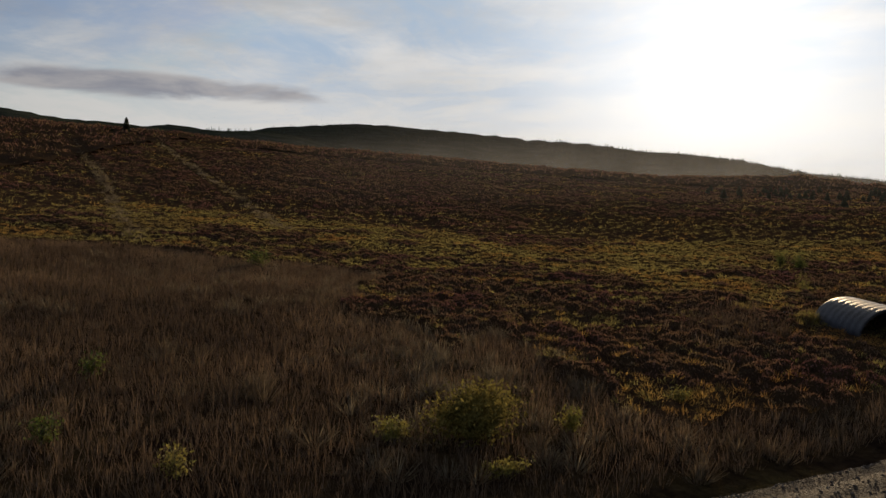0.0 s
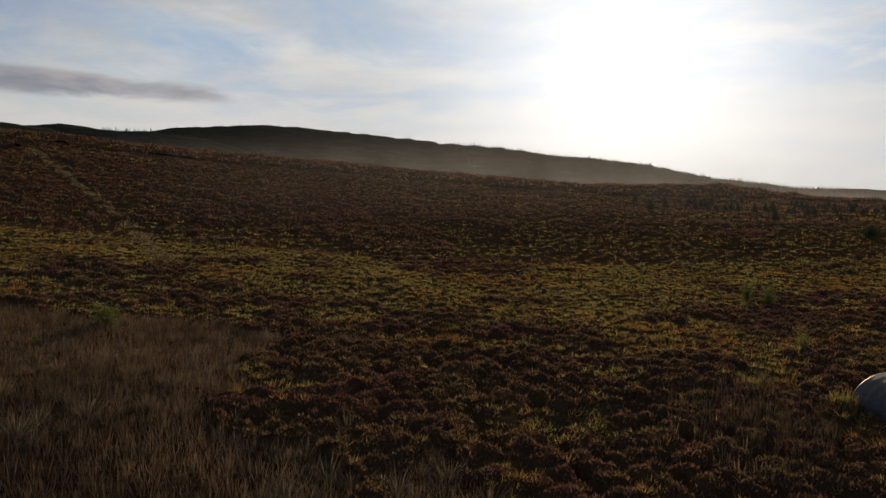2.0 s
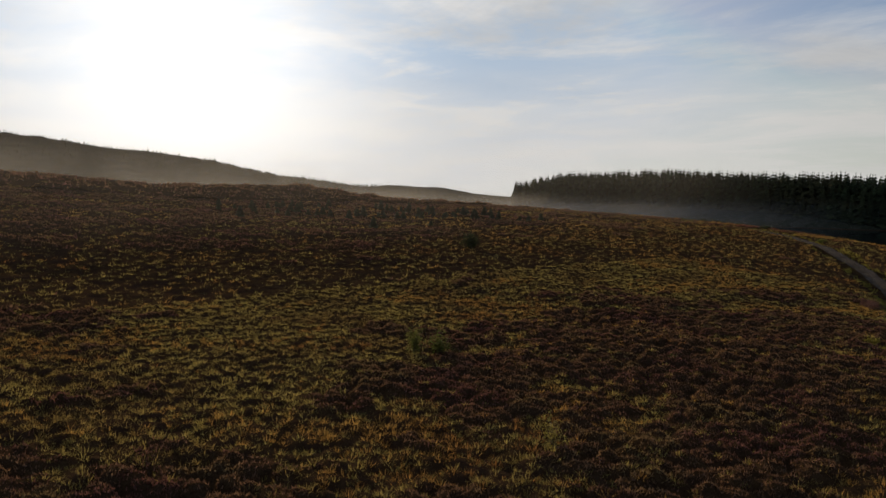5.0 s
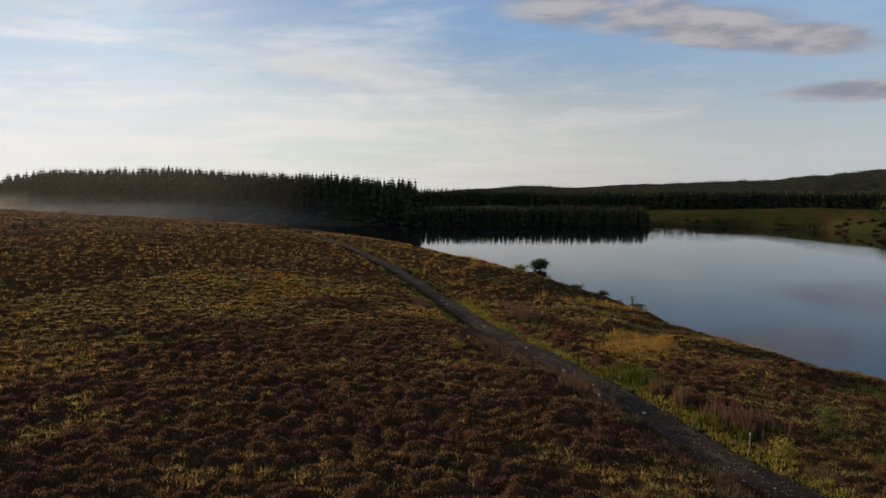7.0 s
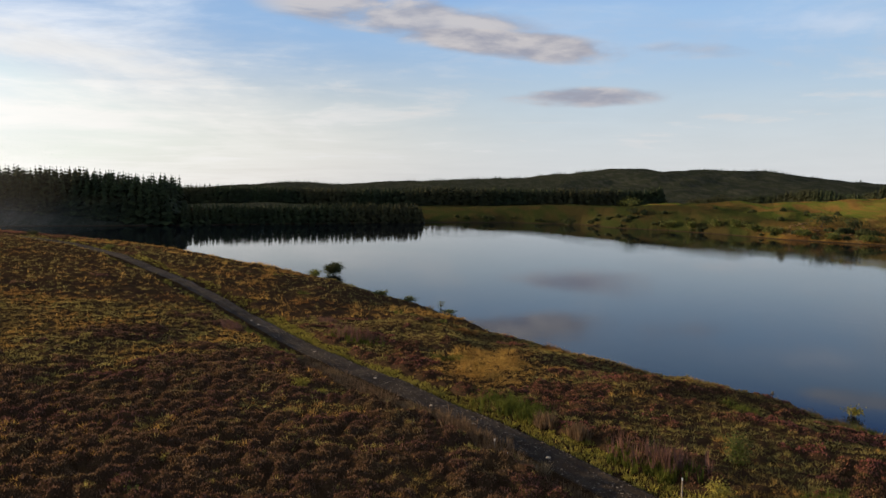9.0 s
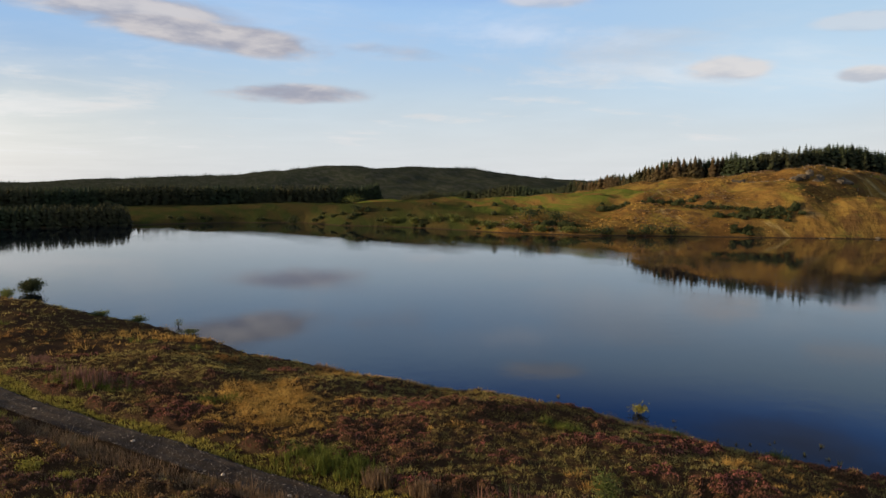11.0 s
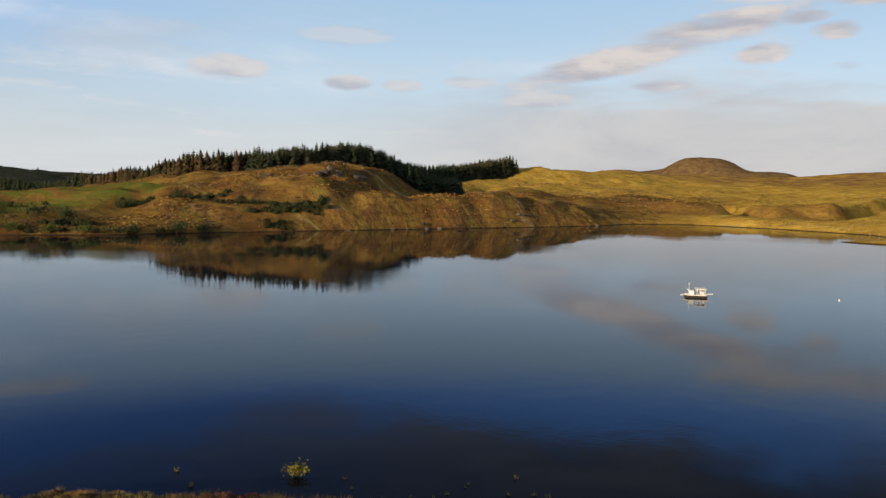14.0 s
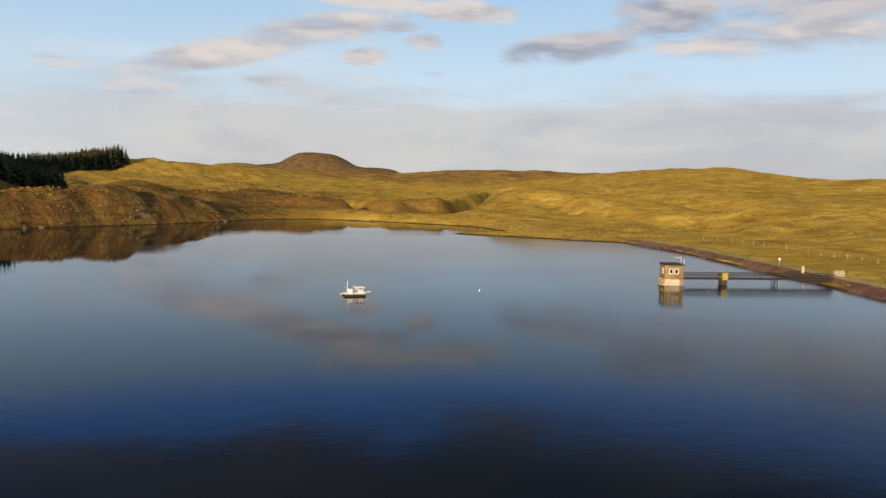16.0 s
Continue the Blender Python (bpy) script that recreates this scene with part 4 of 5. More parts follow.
def sow(box, gap, scale, blades, seed, bump, amp, inner=None):
    """Grass over a stretch of the plan, leaving out an inner stretch."""
    p = scatter(*box, gap, seed)
    s, q, n1, n2 = sown(p)
    ok = (s > 0.4) & (q > 1.45 + 0.15 * scale)
    if inner:
        ok &= ~((p[:, 0] > inner[0]) & (p[:, 0] < inner[1]) & (p[:, 1] > inner[2]) & (p[:, 1] < inner[3]))
    p, s, q, n1, n2 = p[ok], s[ok], q[ok], n1[ok], n2[ok]
    shore = lake_side(p)
    field = brown_field(p, n1, n2, q) & ~shore
    verge = q < np.where(shore, 3.9, 2.6) + 1.4 * n2
    verge &= ~(field & (q > 1.6))
    trod = np.zeros(len(p), bool)
    for line, wide in TRODDEN:
        trod |= nearest(p[:, 0], p[:, 1], line)[0] < wide
    rng = np.random.default_rng(seed + 5)
    die = rng.random(len(p))
    grassy = (grassiness(p, n1, n2, shore) > 0) | trod
    straw = np.where(shore, die * 0.35 + n1 * 0.6 + n2 * 0.3 > 0.24, die * 0.5 + n2 * 0.4 + 0.25 * np.clip((p[:, 0] - 70) / 40, 0, 1) > 0.58) & ~trod
    thin = die > np.where(grassy, 0.12, 0.90)
    kinds = (("moor_grass", ~verge & ~field & thin & straw, 0.34, 0.30, 1.3, 0.018, STRAW, "bleached straw-coloured moor grass tussocks", 0.7),
             ("grass_tussock", ~verge & ~field & thin & ~straw, 0.36, 0.26, 1.4, 0.02, MOSSY, "green and golden grass tussocks", 0.75),
             ("verge_grass", verge, 0.36, 0.30, 0.7, 0.026, VERGE, "green grass along the verges of the track", 0.4))
    up = np.maximum(canopy(p, bump, amp, *is_heather(p)), 0)
    tall = kinds[0][1] & shore & (n2 + 0.5 * n1 > 0.55)
    kinds += (("tall_grass", tall, 0.42, 0.52, 0.9, 0.016, STRAW, "tall golden grass clumps above the lake shore", 0.4),
              ("rush_clump", ~verge & shore & (fractal(p[:, 0], p[:, 1], 5, 133, 2) > 1.0), 0.34, 0.55, 0.6, 0.018, RUSH, "dark green rush clumps above the lake shore", 0.3))
    for name, m, rad, hgt, lean, wid, mat, label, dome in kinds:
        tufts(name, p[m], rad * scale, hgt * scale ** 0.5, blades, lean, wid * scale, mat, label, "grass", seed + 9, dome, lift=up[m])
    if scale == 1.0:
        f = p[field & ~verge]
        f = np.concatenate([f, f + rng.uniform(-0.3, 0.3, f.shape)])
        tufts("tall_grass", f, 0.34, 0.58, 9, 0.55, 0.014, BROWN_GRASS, "tall brown moor grass standing in a dense field", "grass", seed + 3, 0.2)
        t = f[(rng.random(len(f)) < 0.05) & (fractal(f[:, 0], f[:, 1], 8, 91, 2) > 0.1)]
        tufts("grass_tussock", t, 0.45, 0.62, 60, 1.3, 0.018, PALE_GRASS, "arching pale grass tussocks among the brown grass", "grass", seed + 4, 0.5)


NEAR, MID, FAR = (-45, 108, 8, 108), (-75, 215, 12, 215), (-190, 215, 40, 300)
carpet(*NEAR, None, 0.27, 0.95, 0.62, 84, 0.12, 100)
sow(NEAR, 0.46, 1.0, 22, 101, 0.95, 0.62)
carpet(*MID, NEAR, 0.55, 1.5, 0.58, 11, 0.22, 200)
sow(MID, 1.3, 1.7, 14, 201, 1.5, 0.58, NEAR)
carpet(*FAR, MID, 1.5, 4.0, 1.1, 0.9, 0.5, 300)
sow(FAR, 3.2, 2.6, 10, 301, 4.0, 1.1, MID)


rng = np.random.default_rng(88)
ARCHED = np.concatenate([np.array((x, y)) + rng.normal(0, 1, (n, 2)) * (wide, deep) for x, y, n, wide, deep in
                         ((0.4, 32.5, 9, 1.0, 1.2), (-0.5, 29.6, 5, 0.8, 0.7), (-0.2, 38.6, 6, 1.0, 1.0), (2.8, 31.2, 6, 1.2, 0.8), (-9, 27.6, 9, 1.6, 0.6), (-7.2, 28.6, 4, 0.5, 0.5), (5.4, 34.8, 7, 1.0, 1.2),
                          (-12, 43, 9, 4, 1.5), (-20, 38, 8, 4, 1.5), (-3.3, 44, 8, 2.5, 3), (4, 40, 8, 1.5, 3))])
tufts("grass_tussock", ARCHED, 0.40, 0.72, 90, 1.3, 0.014, PALE_GRASS, "pale arching grass tussocks in the brown field", "grass", 89, 0.55)


def rough_grass(x0, x1, y0, y1, gap, scale, mat, label, seed, limit):
    """Coarse tussocks that break up the far slopes."""
    p = scatter(x0, x1, y0, y1, gap, seed)
    p = p[(from_shore(p[:, 0], p[:, 1]) > 2) & (fractal(p[:, 0], p[:, 1], 30, seed, 4) > limit)]
    tufts("bracken" if mat is BROWN_GRASS else "moor_grass", p, 0.55 * scale, 0.42 * scale, 12, 0.8, 0.10 * scale, mat, label, "grass", seed, 0.6)


rough_grass(165, 350, -410, -100, 2.6, 1.8, BROWN_GRASS, "brown bracken on the far slope", 401, 0.1)
rough_grass(165, 335, -410, -100, 3.4, 2.0, STRAW, "golden grass tussocks on the far slope", 402, 0.0)
rough_grass(-160, 180, -640, -60, 5.0, 1.5, MOSSY, "golden grass tussocks on the hillside", 403, 0.35)
rough_grass(150, 480, -800, -425, 5.5, 2.2, STRAW, "golden grass tussocks on the hills behind", 404, 0.2)
rough_grass(150, 480, -800, -425, 6.0, 2.4, BROWN_GRASS, "brown bracken on the hills behind", 405, 0.25)
rough_grass(-160, 180, -640, -60, 6.0, 1.4, MOSSY, "olive rushes on the hillside", 406, 0.5)


def worn_path(line, wide, seed):
    """Short bleached grass along a trodden line."""
    rng = np.random.default_rng(seed)
    line = np.array(line, float)
    pts = []
    for k in range(len(line) - 1):
        n = int(np.hypot(*(line[k + 1] - line[k])) * 2.2)
        pts.append(line[k] + (line[k + 1] - line[k]) * rng.random((n, 1)) + rng.normal(0, wide * 0.45, (n, 2)))
    pts = np.concatenate(pts)
    tufts("worn_grass", pts, 0.6, 0.5, 14, 1.0, 0.04, PALE_GRASS, "short bleached grass along a trodden path", "grass", seed, 0.6, lift=np.full(len(pts), 0.25))


for k, (line, wide) in enumerate(TRODDEN):
    worn_path(line, wide, 450 + k)


# ---- shrubs and single trees ----
LEAF = material("willow_leaf", ((0.075, 0.10, 0.022), (0.13, 0.14, 0.035)), 1.0, 0.7, island=0.4, back=0.45)
WILLOW = material("dense_willow_leaf", ((0.13, 0.112, 0.034), (0.19, 0.155, 0.046)), 1.0, 0.8, island=0.4, back=0.5, spec=0.0)
YELLOW_LEAF = material("yellowing_leaf", ((0.19, 0.18, 0.04), (0.25, 0.21, 0.06)), 1.0, 0.7, island=0.4, back=0.45)
DARK_LEAF = material("dark_leaf", ((0.030, 0.042, 0.014), (0.055, 0.065, 0.02)), 1.0, 0.75, island=0.4, back=0.25)


def ground_at(x, y):
    return max(float(land(x, y)[0]), 0.0)


def empty(name, x, y, z, label, category, group="", turn=0.0):
    e = new(name)
    e.matrix_world = pose(x, y, z, 0, 0, turn)
    return tagged(e, label, category, group)


def tube(bm, pts, radii, sides=6):
    """A tapered tube through points."""
    rings = []
    for k, (p, r) in enumerate(zip(pts, radii)):
        p = Vector(p)
        d = Vector(pts[min(k + 1, len(pts) - 1)]) - Vector(pts[max(k - 1, 0)])
        m = d.to_track_quat("Z", "Y").to_matrix()
        rings.append([bm.verts.new(p + m @ Vector((math.cos(2 * math.pi * i / sides) * r, math.sin(2 * math.pi * i / sides) * r, 0))) for i in range(sides)])
    for a, b in zip(rings, rings[1:]):
        for i in range(sides):
            bm.faces.new((a[i], a[(i + 1) % sides], b[(i + 1) % sides], b[i]))
    bm.faces.new(rings[0][::-1])
    bm.faces.new(rings[-1])


def box(bm, size, centre=(0, 0, 0), turn=0.0, bevel=0.0):
    r = bmesh.ops.create_cube(bm, size=1.0)
    vs = r["verts"]
    bmesh.ops.scale(bm, vec=size, verts=vs)
    bmesh.ops.rotate(bm, cent=(0, 0, 0), matrix=Matrix.Rotation(turn, 3, "Z"), verts=vs)
    bmesh.ops.translate(bm, vec=centre, verts=vs)
    if bevel:
        es = list({e for v in vs for e in v.link_edges})
        bmesh.ops.bevel(bm, geom=es, offset=bevel, segments=1, affect="EDGES")


def shrub(x, y, wide, high, leaves, mat, label, category="shrub", seed=1, name="shrub", group="", leaf=0.10, z=None):
    """Stems that fork from one foot, with a crown of single leaves in uneven clumps."""
    rng = np.random.default_rng(seed)
    foot = ground_at(x, y) if z is None else z
    thing = empty(name, x, y, foot, label, category, group)
    bm = bmesh.new()
    tips = []
    for k in range(7):
        a = rng.uniform(0, 6.28)
        o = rng.uniform(0.15, 0.85) * wide / 2
        h = high * rng.uniform(0.5, 0.9) * (1 - 0.35 * (2 * o / wide) ** 2)
        mid = (o * 0.35 * math.cos(a), o * 0.35 * math.sin(a), h * 0.55)
        tip = (o * math.cos(a), o * math.sin(a), h)
        tube(bm, [(0.02 * k, 0, -0.1), mid, tip], [0.012 + high * 0.012, 0.010 + high * 0.006, 0.005], 5)
        tips += [mid, tip, tuple((np.array(mid) + tip) / 2)]
    part("stems", bm, BARK, thing, "thin brown stems")
    tips = np.array(tips)
    c = tips[rng.integers(0, len(tips), leaves)] + rng.normal(0, 1, (leaves, 3)) * (wide * 0.15, wide * 0.15, high * 0.12)
    c[:, 2] = np.clip(c[:, 2], 0.05, None)
    u, v = rng.normal(0, 1, (leaves, 3)), rng.normal(0, 1, (leaves, 3))
    u /= np.linalg.norm(u, axis=1)[:, None]
    v -= (u * v).sum(1)[:, None] * u
    v /= np.linalg.norm(v, axis=1)[:, None]
    s = leaf * rng.uniform(0.6, 1.4, (leaves, 1))
    V = np.stack([c - u * s, c + v * s * 0.5, c + u * s, c - v * s * 0.5], 1).reshape(-1, 3)
    link_mesh("foliage", V, np.arange(len(V)).reshape(-1, 4), mat, thing)
    return thing


def lone_conifer(x, y, high, label, seed, group=""):
    thing = empty("conifer", x, y, ground_at(x, y), label, "conifer", group)
    bm = bmesh.new()
    tube(bm, [(0, 0, -0.3), (0, 0, high * 0.5), (0, 0, high * 0.97)], [high * 0.018, high * 0.011, 0.01], 7)
    part("trunk", bm, BARK, thing)
    v, t = conifer_arrays(np.random.default_rng(seed), high, 11, 10)
    link_mesh("crown", v * (1.25, 1.25, 1), t, SPRUCE, thing)
    return thing


# beside the track, at its start
shrub(0.9, 25.0, 3.5, 1.8, 6500, WILLOW, "bushy green-gold willow shrub in tall brown grass", seed=11, leaf=0.07)
shrub(-1.6, 24.2, 1.5, 0.9, 700, YELLOW_LEAF, "low yellowing willow shrub in tall grass", seed=12, leaf=0.06)
shrub(4.4, 25.9, 0.9, 1.0, 500, YELLOW_LEAF, "small yellow-green willow bush in tall grass", seed=13, leaf=0.06)
shrub(9.6, 30.4, 1.1, 0.7, 400, YELLOW_LEAF, "small yellow-green willow bush in tall grass", seed=14, leaf=0.06)
shrub(1.9, 22.4, 1.3, 0.7, 500, YELLOW_LEAF, "low yellowing shrub near the track", seed=15, leaf=0.06)
shrub(-7.5, 20.8, 1.0, 1.0, 400, YELLOW_LEAF, "small yellowing shrub in tall grass", seed=16, leaf=0.06)
shrub(-11.8, 21.9, 0.9, 1.2, 400, LEAF, "small leafy sapling in tall grass", seed=17, leaf=0.06)
shrub(-13.2, 28.2, 0.9, 1.3, 400, LEAF, "small leafy sapling in tall grass", seed=18, leaf=0.06)
shrub(-14.7, 61.0, 1.9, 1.9, 700, LEAF, "leafy shrub at the foot of the slope", seed=19, leaf=0.08)
# on the heather
shrub(35.2, 79.4, 1.5, 2.0, 900, LEAF, "young birch sapling standing in heather", "sapling", 21, "sapling", leaf=0.07)
shrub(37.0, 78.6, 1.6, 2.3, 1000, LEAF, "young birch sapling standing in heather", "sapling", 22, "sapling", leaf=0.07)
shrub(28.0, 58.8, 1.4, 2.2, 500, YELLOW_LEAF, "thin yellowing sapling standing in heather", "sapling", 23, "sapling", leaf=0.06)
shrub(54.5, 67.4, 0.8, 0.7, 220, YELLOW_LEAF, "small pale sapling in heather", "sapling", 24, "sapling", leaf=0.05)
shrub(50.0, 67.3, 1.1, 0.9, 300, LEAF, "small pale green sapling in heather", "sapling", 25, "sapling", leaf=0.05)
shrub(82.0, 127.5, 3.0, 3.0, 1500, DARK_LEAF, "dark rounded willow shrub alone on the moor", seed=26, leaf=0.12)
shrub(86.0, 84.0, 0.9, 1.1, 300, YELLOW_LEAF, "small yellowing sapling in heather", "sapling", 27, "sapling", leaf=0.06)
# between the track and the water
shrub(56.2, 36.4, 1.9, 1.9, 1300, LEAF, "fresh green willow shrub near the lake", seed=31, leaf=0.07)
shrub(50.6, 39.8, 1.5, 1.2, 800, VERGE, "bright green willow shrub beside the track", seed=32, leaf=0.06)
shrub(72.0, 62.6, 2.0, 1.1, 900, VERGE, "low yellow-green shrub on the verge", seed=33, leaf=0.06)
shrub(69.6, 61.2, 1.2, 0.7, 500, VERGE, "low yellow-green shrub on the verge", seed=34, leaf=0.06)
# in the shallows
BANKSIDE = (("dark willow bush standing in the shallow water", 191.5, 71.0, 4.8, 3.4, 4600, DARK_LEAF), ("green willow bush at the water's edge", 185.5, 74.8, 3.6, 1.8, 900, LEAF),
            ("green willow bush at the water's edge", 176.0, 73.5, 2.0, 2.2, 600, LEAF), ("sparse willow sprigs standing in the water", 143.5, 48.6, 1.6, 1.6, 160, LEAF),
            ("low willow bush on the lake shore", 147.5, 54.0, 3.0, 1.2, 700, LEAF), ("low willow bush on the lake shore", 136.8, 47.6, 2.6, 0.8, 500, LEAF),
            ("low willow bush on the lake shore", 154.0, 59.2, 3.4, 1.2, 700, LEAF), ("flooded willow sprigs off the point", 214.0, 100.5, 4.5, 1.1, 500, LEAF),
            ("flooded willow sprigs off the point", 221.5, 106.5, 5.5, 1.2, 600, LEAF), ("low dark bush on the point", 172.0, 114.5, 2.6, 1.2, 500, LEAF),
            ("low dark bush on the point", 196.0, 140.0, 3.4, 1.4, 600, DARK_LEAF), ("small dark bush on the point", 203.0, 163.0, 1.6, 1.6, 300, DARK_LEAF),
            ("yellow-green water plant standing in the lake", 81.2, 14.3, 1.7, 1.0, 420, VERGE))
for k, (label, x, y, wide, high, n, mat) in enumerate(BANKSIDE):
    shrub(x, y, wide, high, n, mat, label, seed=60 + k, leaf=0.05 + 0.022 * wide)
# far shore
FAR_BUSHES = ((487, -88, 13, 6), (404, -84, 9, 4), (392, -90, 8, 4.5), (380, -98, 7, 4), (370, -104, 9, 4.5), (358, -106, 8, 4), (346, -110, 10, 4),
              (333, -116, 8, 3.5), (322, -124, 9, 3.6), (312, -132, 10, 3.5), (302, -142, 12, 4.5), (292, -158, 12, 4.8), (287, -168, 9, 4.6),
              (275, -192, 4, 4.6), (340, -128, 14, 7), (330, -136, 9, 6), (430, -72, 7, 4), (448, -40, 8, 5))
for k, (x, y, wide, high) in enumerate(FAR_BUSHES):
    shrub(x, y, wide, high, 420, DARK_LEAF if k > 9 else LEAF, "dark willow bush on the far shore" if k > 9 else "green willow bush on the far shore",
          seed=90 + k, group="bushes on the far shore", leaf=0.45)
for k, (x, y) in enumerate(((270, -214), (277, -209), (284, -206), (291, -203), (298, -199), (303, -193))):
    shrub(x, y, 9, 2.6, 300, DARK_LEAF, "dark gorse bush on the golden slope", seed=120 + k, group="gorse on the slope", leaf=0.4)

# conifers alone and in young rows
lone_conifer(-90, 219, 4.6, "lone dark spruce on the ridge of the moor", 5)
rng = np.random.default_rng(8)
for k in range(70):
    u = rng.random() ** 0.8
    lone_conifer(64 + 66 * u + rng.normal(0, 4), 192 - 16 * u + rng.normal(0, 11), rng.uniform(1.2, 2.6), "young dark spruce planted on the moor", 300 + k, "young spruces on the moor")


for k in range(9):
    lone_conifer(-101 + 2.1 * k + rng.normal(0, 0.6), 218 + rng.normal(0, 2.0), rng.uniform(0.8, 1.7), "small dark spruce on the skyline of the moor", 380 + k, "small spruces on the ridge")


def herb_patch(name, x, y, wide, deep, count, high, stem, head, label, seed, turn=27):
    """A bed of upright stems; the seed heads are a second piece of stuff."""
    rng = np.random.default_rng(seed)
    a = radians(turn)
    u, v = rng.normal(0, 0.42, count) * wide / 2, rng.normal(0, 0.42, count) * deep / 2
    p = np.stack([x + u * math.cos(a) - v * math.sin(a), y + u * math.sin(a) + v * math.cos(a)], 1)
    tufts(name, p, 0.12, high, 10, 0.35, 0.03, stem, label, "plants", seed, 0.2)
    if head:
        tufts("seed_heads", p[::3], 0.12, high * 1.18, 5, 0.25, 0.035, head, "reddish seed heads above green stems", "plants", seed + 1, 0.1, -high * 0.45)


herb_patch("green_rushes", 67.5, 47.3, 9, 3.6, 420, 0.75, RUSH, None, "upright green rushes by the track", 41)
herb_patch("willowherb", 55.5, 41.3, 6.5, 3.0, 330, 0.8, RUSH, RED_STEM, "green willowherb with pinkish red seed heads", 42)
herb_patch("willowherb", 94.5, 60.3, 9, 4, 360, 0.85, RUSH, RED_STEM, "green willowherb with pinkish red seed heads", 43)
herb_patch("red_grass", 98.0, 73.6, 5.5, 2.4, 300, 0.7, RED_STEM, None, "patch of reddish grass beside the track", 44)
herb_patch("red_grass", 106.0, 64.0, 7, 3, 160, 0.6, RED_STEM, None, "patch of reddish grass above the shore", 45)
herb_patch("pale_reed", 63.2, 46.0, 1.9, 1.5, 70, 0.9, BROWN_GRASS, None, "tan reed clump by the track", 46)
herb_patch("pale_reed", 60.6, 44.4, 1.5, 1.2, 56, 0.9, BROWN_GRASS, None, "tan reed clump by the track", 47)
herb_patch("pale_reed", 61.5, 51.5, 10, 2.0, 200, 0.8, BROWN_GRASS, None, "brown reedy grass on the track's edge", 48)
herb_patch("yellow_weeds", 22.4, 46.6, 1.8, 1.4, 90, 0.8, MOSSY, None, "yellow weeds beside the metal shelter", 49)
herb_patch("yellow_weeds", 20.0, 50.4, 2.0, 1.2, 70, 0.6, MOSSY, None, "yellow weeds in the heather", 50)
herb_patch("tall_dark_grass", 17.5, 45, 14, 7, 500, 0.8, BROWN_GRASS, None, "brown tall grass round the metal shelter", 51, 60)


def scrub(name, places, size, high, label, seed, mat):
    """Low thorny growth too far off to count, in rounded uneven clumps."""
    tufts(name, places, size, high, 110, 0.35, 0.34, mat, label, "scrub", seed, 0.7)


rng = np.random.default_rng(61)
spots = []
for (ax, ay), (bx, by), n, wide in (((460, -46), (404, -80), 26, 5), ((404, -80), (334, -109), 40, 4), ((334, -109), (306, -133), 8, 3), ((300, -141), (262, -205), 6, 3),
                                    ((295, -152), (277, -168), 40, 1.6), ((330, -127), (319, -139), 26, 1.6), ((289, -195), (265, -222), 50, 1.6), ((276, -193), (272, -197), 8, 1.2), ((352, -168), (322, -196), 30, 2.5), ((322, -196), (306, -206), 10, 3), ((400, -120), (360, -150), 10, 9), ((476, 30), (470, -30), 30, 4)):
    u = rng.random((n, 1))
    spots.append(np.array((ax, ay)) * (1 - u) + np.array((bx, by)) * u + rng.normal(0, wide, (n, 2)))
spots = np.concatenate(spots)
spots = spots[from_shore(spots[:, 0], spots[:, 1]) > 0.5]
scrub("gorse_scrub", spots, 2.1, 2.0, "dark green gorse and willow scrub along the far shore", 62, DARK_LEAF)
rng = np.random.default_rng(71)
for k, (x, y, n, wide) in enumerate(((69.5, 12.5, 9, 2.2), (75, 14.5, 12, 2.5), (66, 9.5, 6, 2.0), (86, 20, 7, 2.0))):
    q = np.array((x, y)) + rng.normal(0, wide, (n, 2))
    q = q[from_shore(q[:, 0], q[:, 1]) < -0.5]
    tufts("water_plants", q, 0.16, 0.34, 14, 0.8, 0.03, MOSSY, "small yellow-green water plants standing in the shallows", "water plant", 72 + k, 0.4, lift=-land(q[:, 0], q[:, 1]))


# ---- made things ----
METAL = material("galvanised_sheet", ((0.034, 0.034, 0.040), (0.050, 0.050, 0.057), (0.028, 0.028, 0.032)), 0.7, 0.45, 0.1, 12, spec=0.25)
DARK_METAL = material("weathered_steel", ((0.022, 0.021, 0.02), (0.04, 0.034, 0.03)), 2.0, 0.7, 0.2, 20, spec=0.2)
STONE = material("ochre_stone", ((0.22, 0.16, 0.07), (0.28, 0.21, 0.10), (0.17, 0.12, 0.06)), 1.4, 0.9, 0.5, 9)
PIER_STONE = material("dark_wet_stone", ((0.07, 0.05, 0.03), (0.11, 0.08, 0.04), (0.05, 0.035, 0.022)), 1.4, 0.8, 0.5, 9)
PALE_STONE = material("pale_stone", ((0.42, 0.35, 0.27), (0.52, 0.45, 0.36)), 1.4, 0.9, 0.5, 9)
LICHEN = material("lichen_stone", ((0.36, 0.33, 0.06), (0.30, 0.24, 0.08)), 1.5, 0.95, 0.5, 10)
WHITE = material("white_paint", ((0.78, 0.77, 0.74), (0.66, 0.64, 0.60)), 3.0, 0.5, 0.05, 20)
GLASS = material("dark_glass", ((0.02, 0.024, 0.03), (0.03, 0.03, 0.035)), 1.0, 0.08, spec=0.6)
REVET = material("red_stone_pitching", ((0.17, 0.085, 0.05), (0.24, 0.13, 0.08), (0.12, 0.06, 0.04)), 0.9, 0.9, 1.0, 2.2)
CREST = material("mown_crest_grass", ((0.34, 0.28, 0.09), (0.42, 0.34, 0.14), (0.26, 0.24, 0.06)), 0.3, 0.95, 0.6, 4)
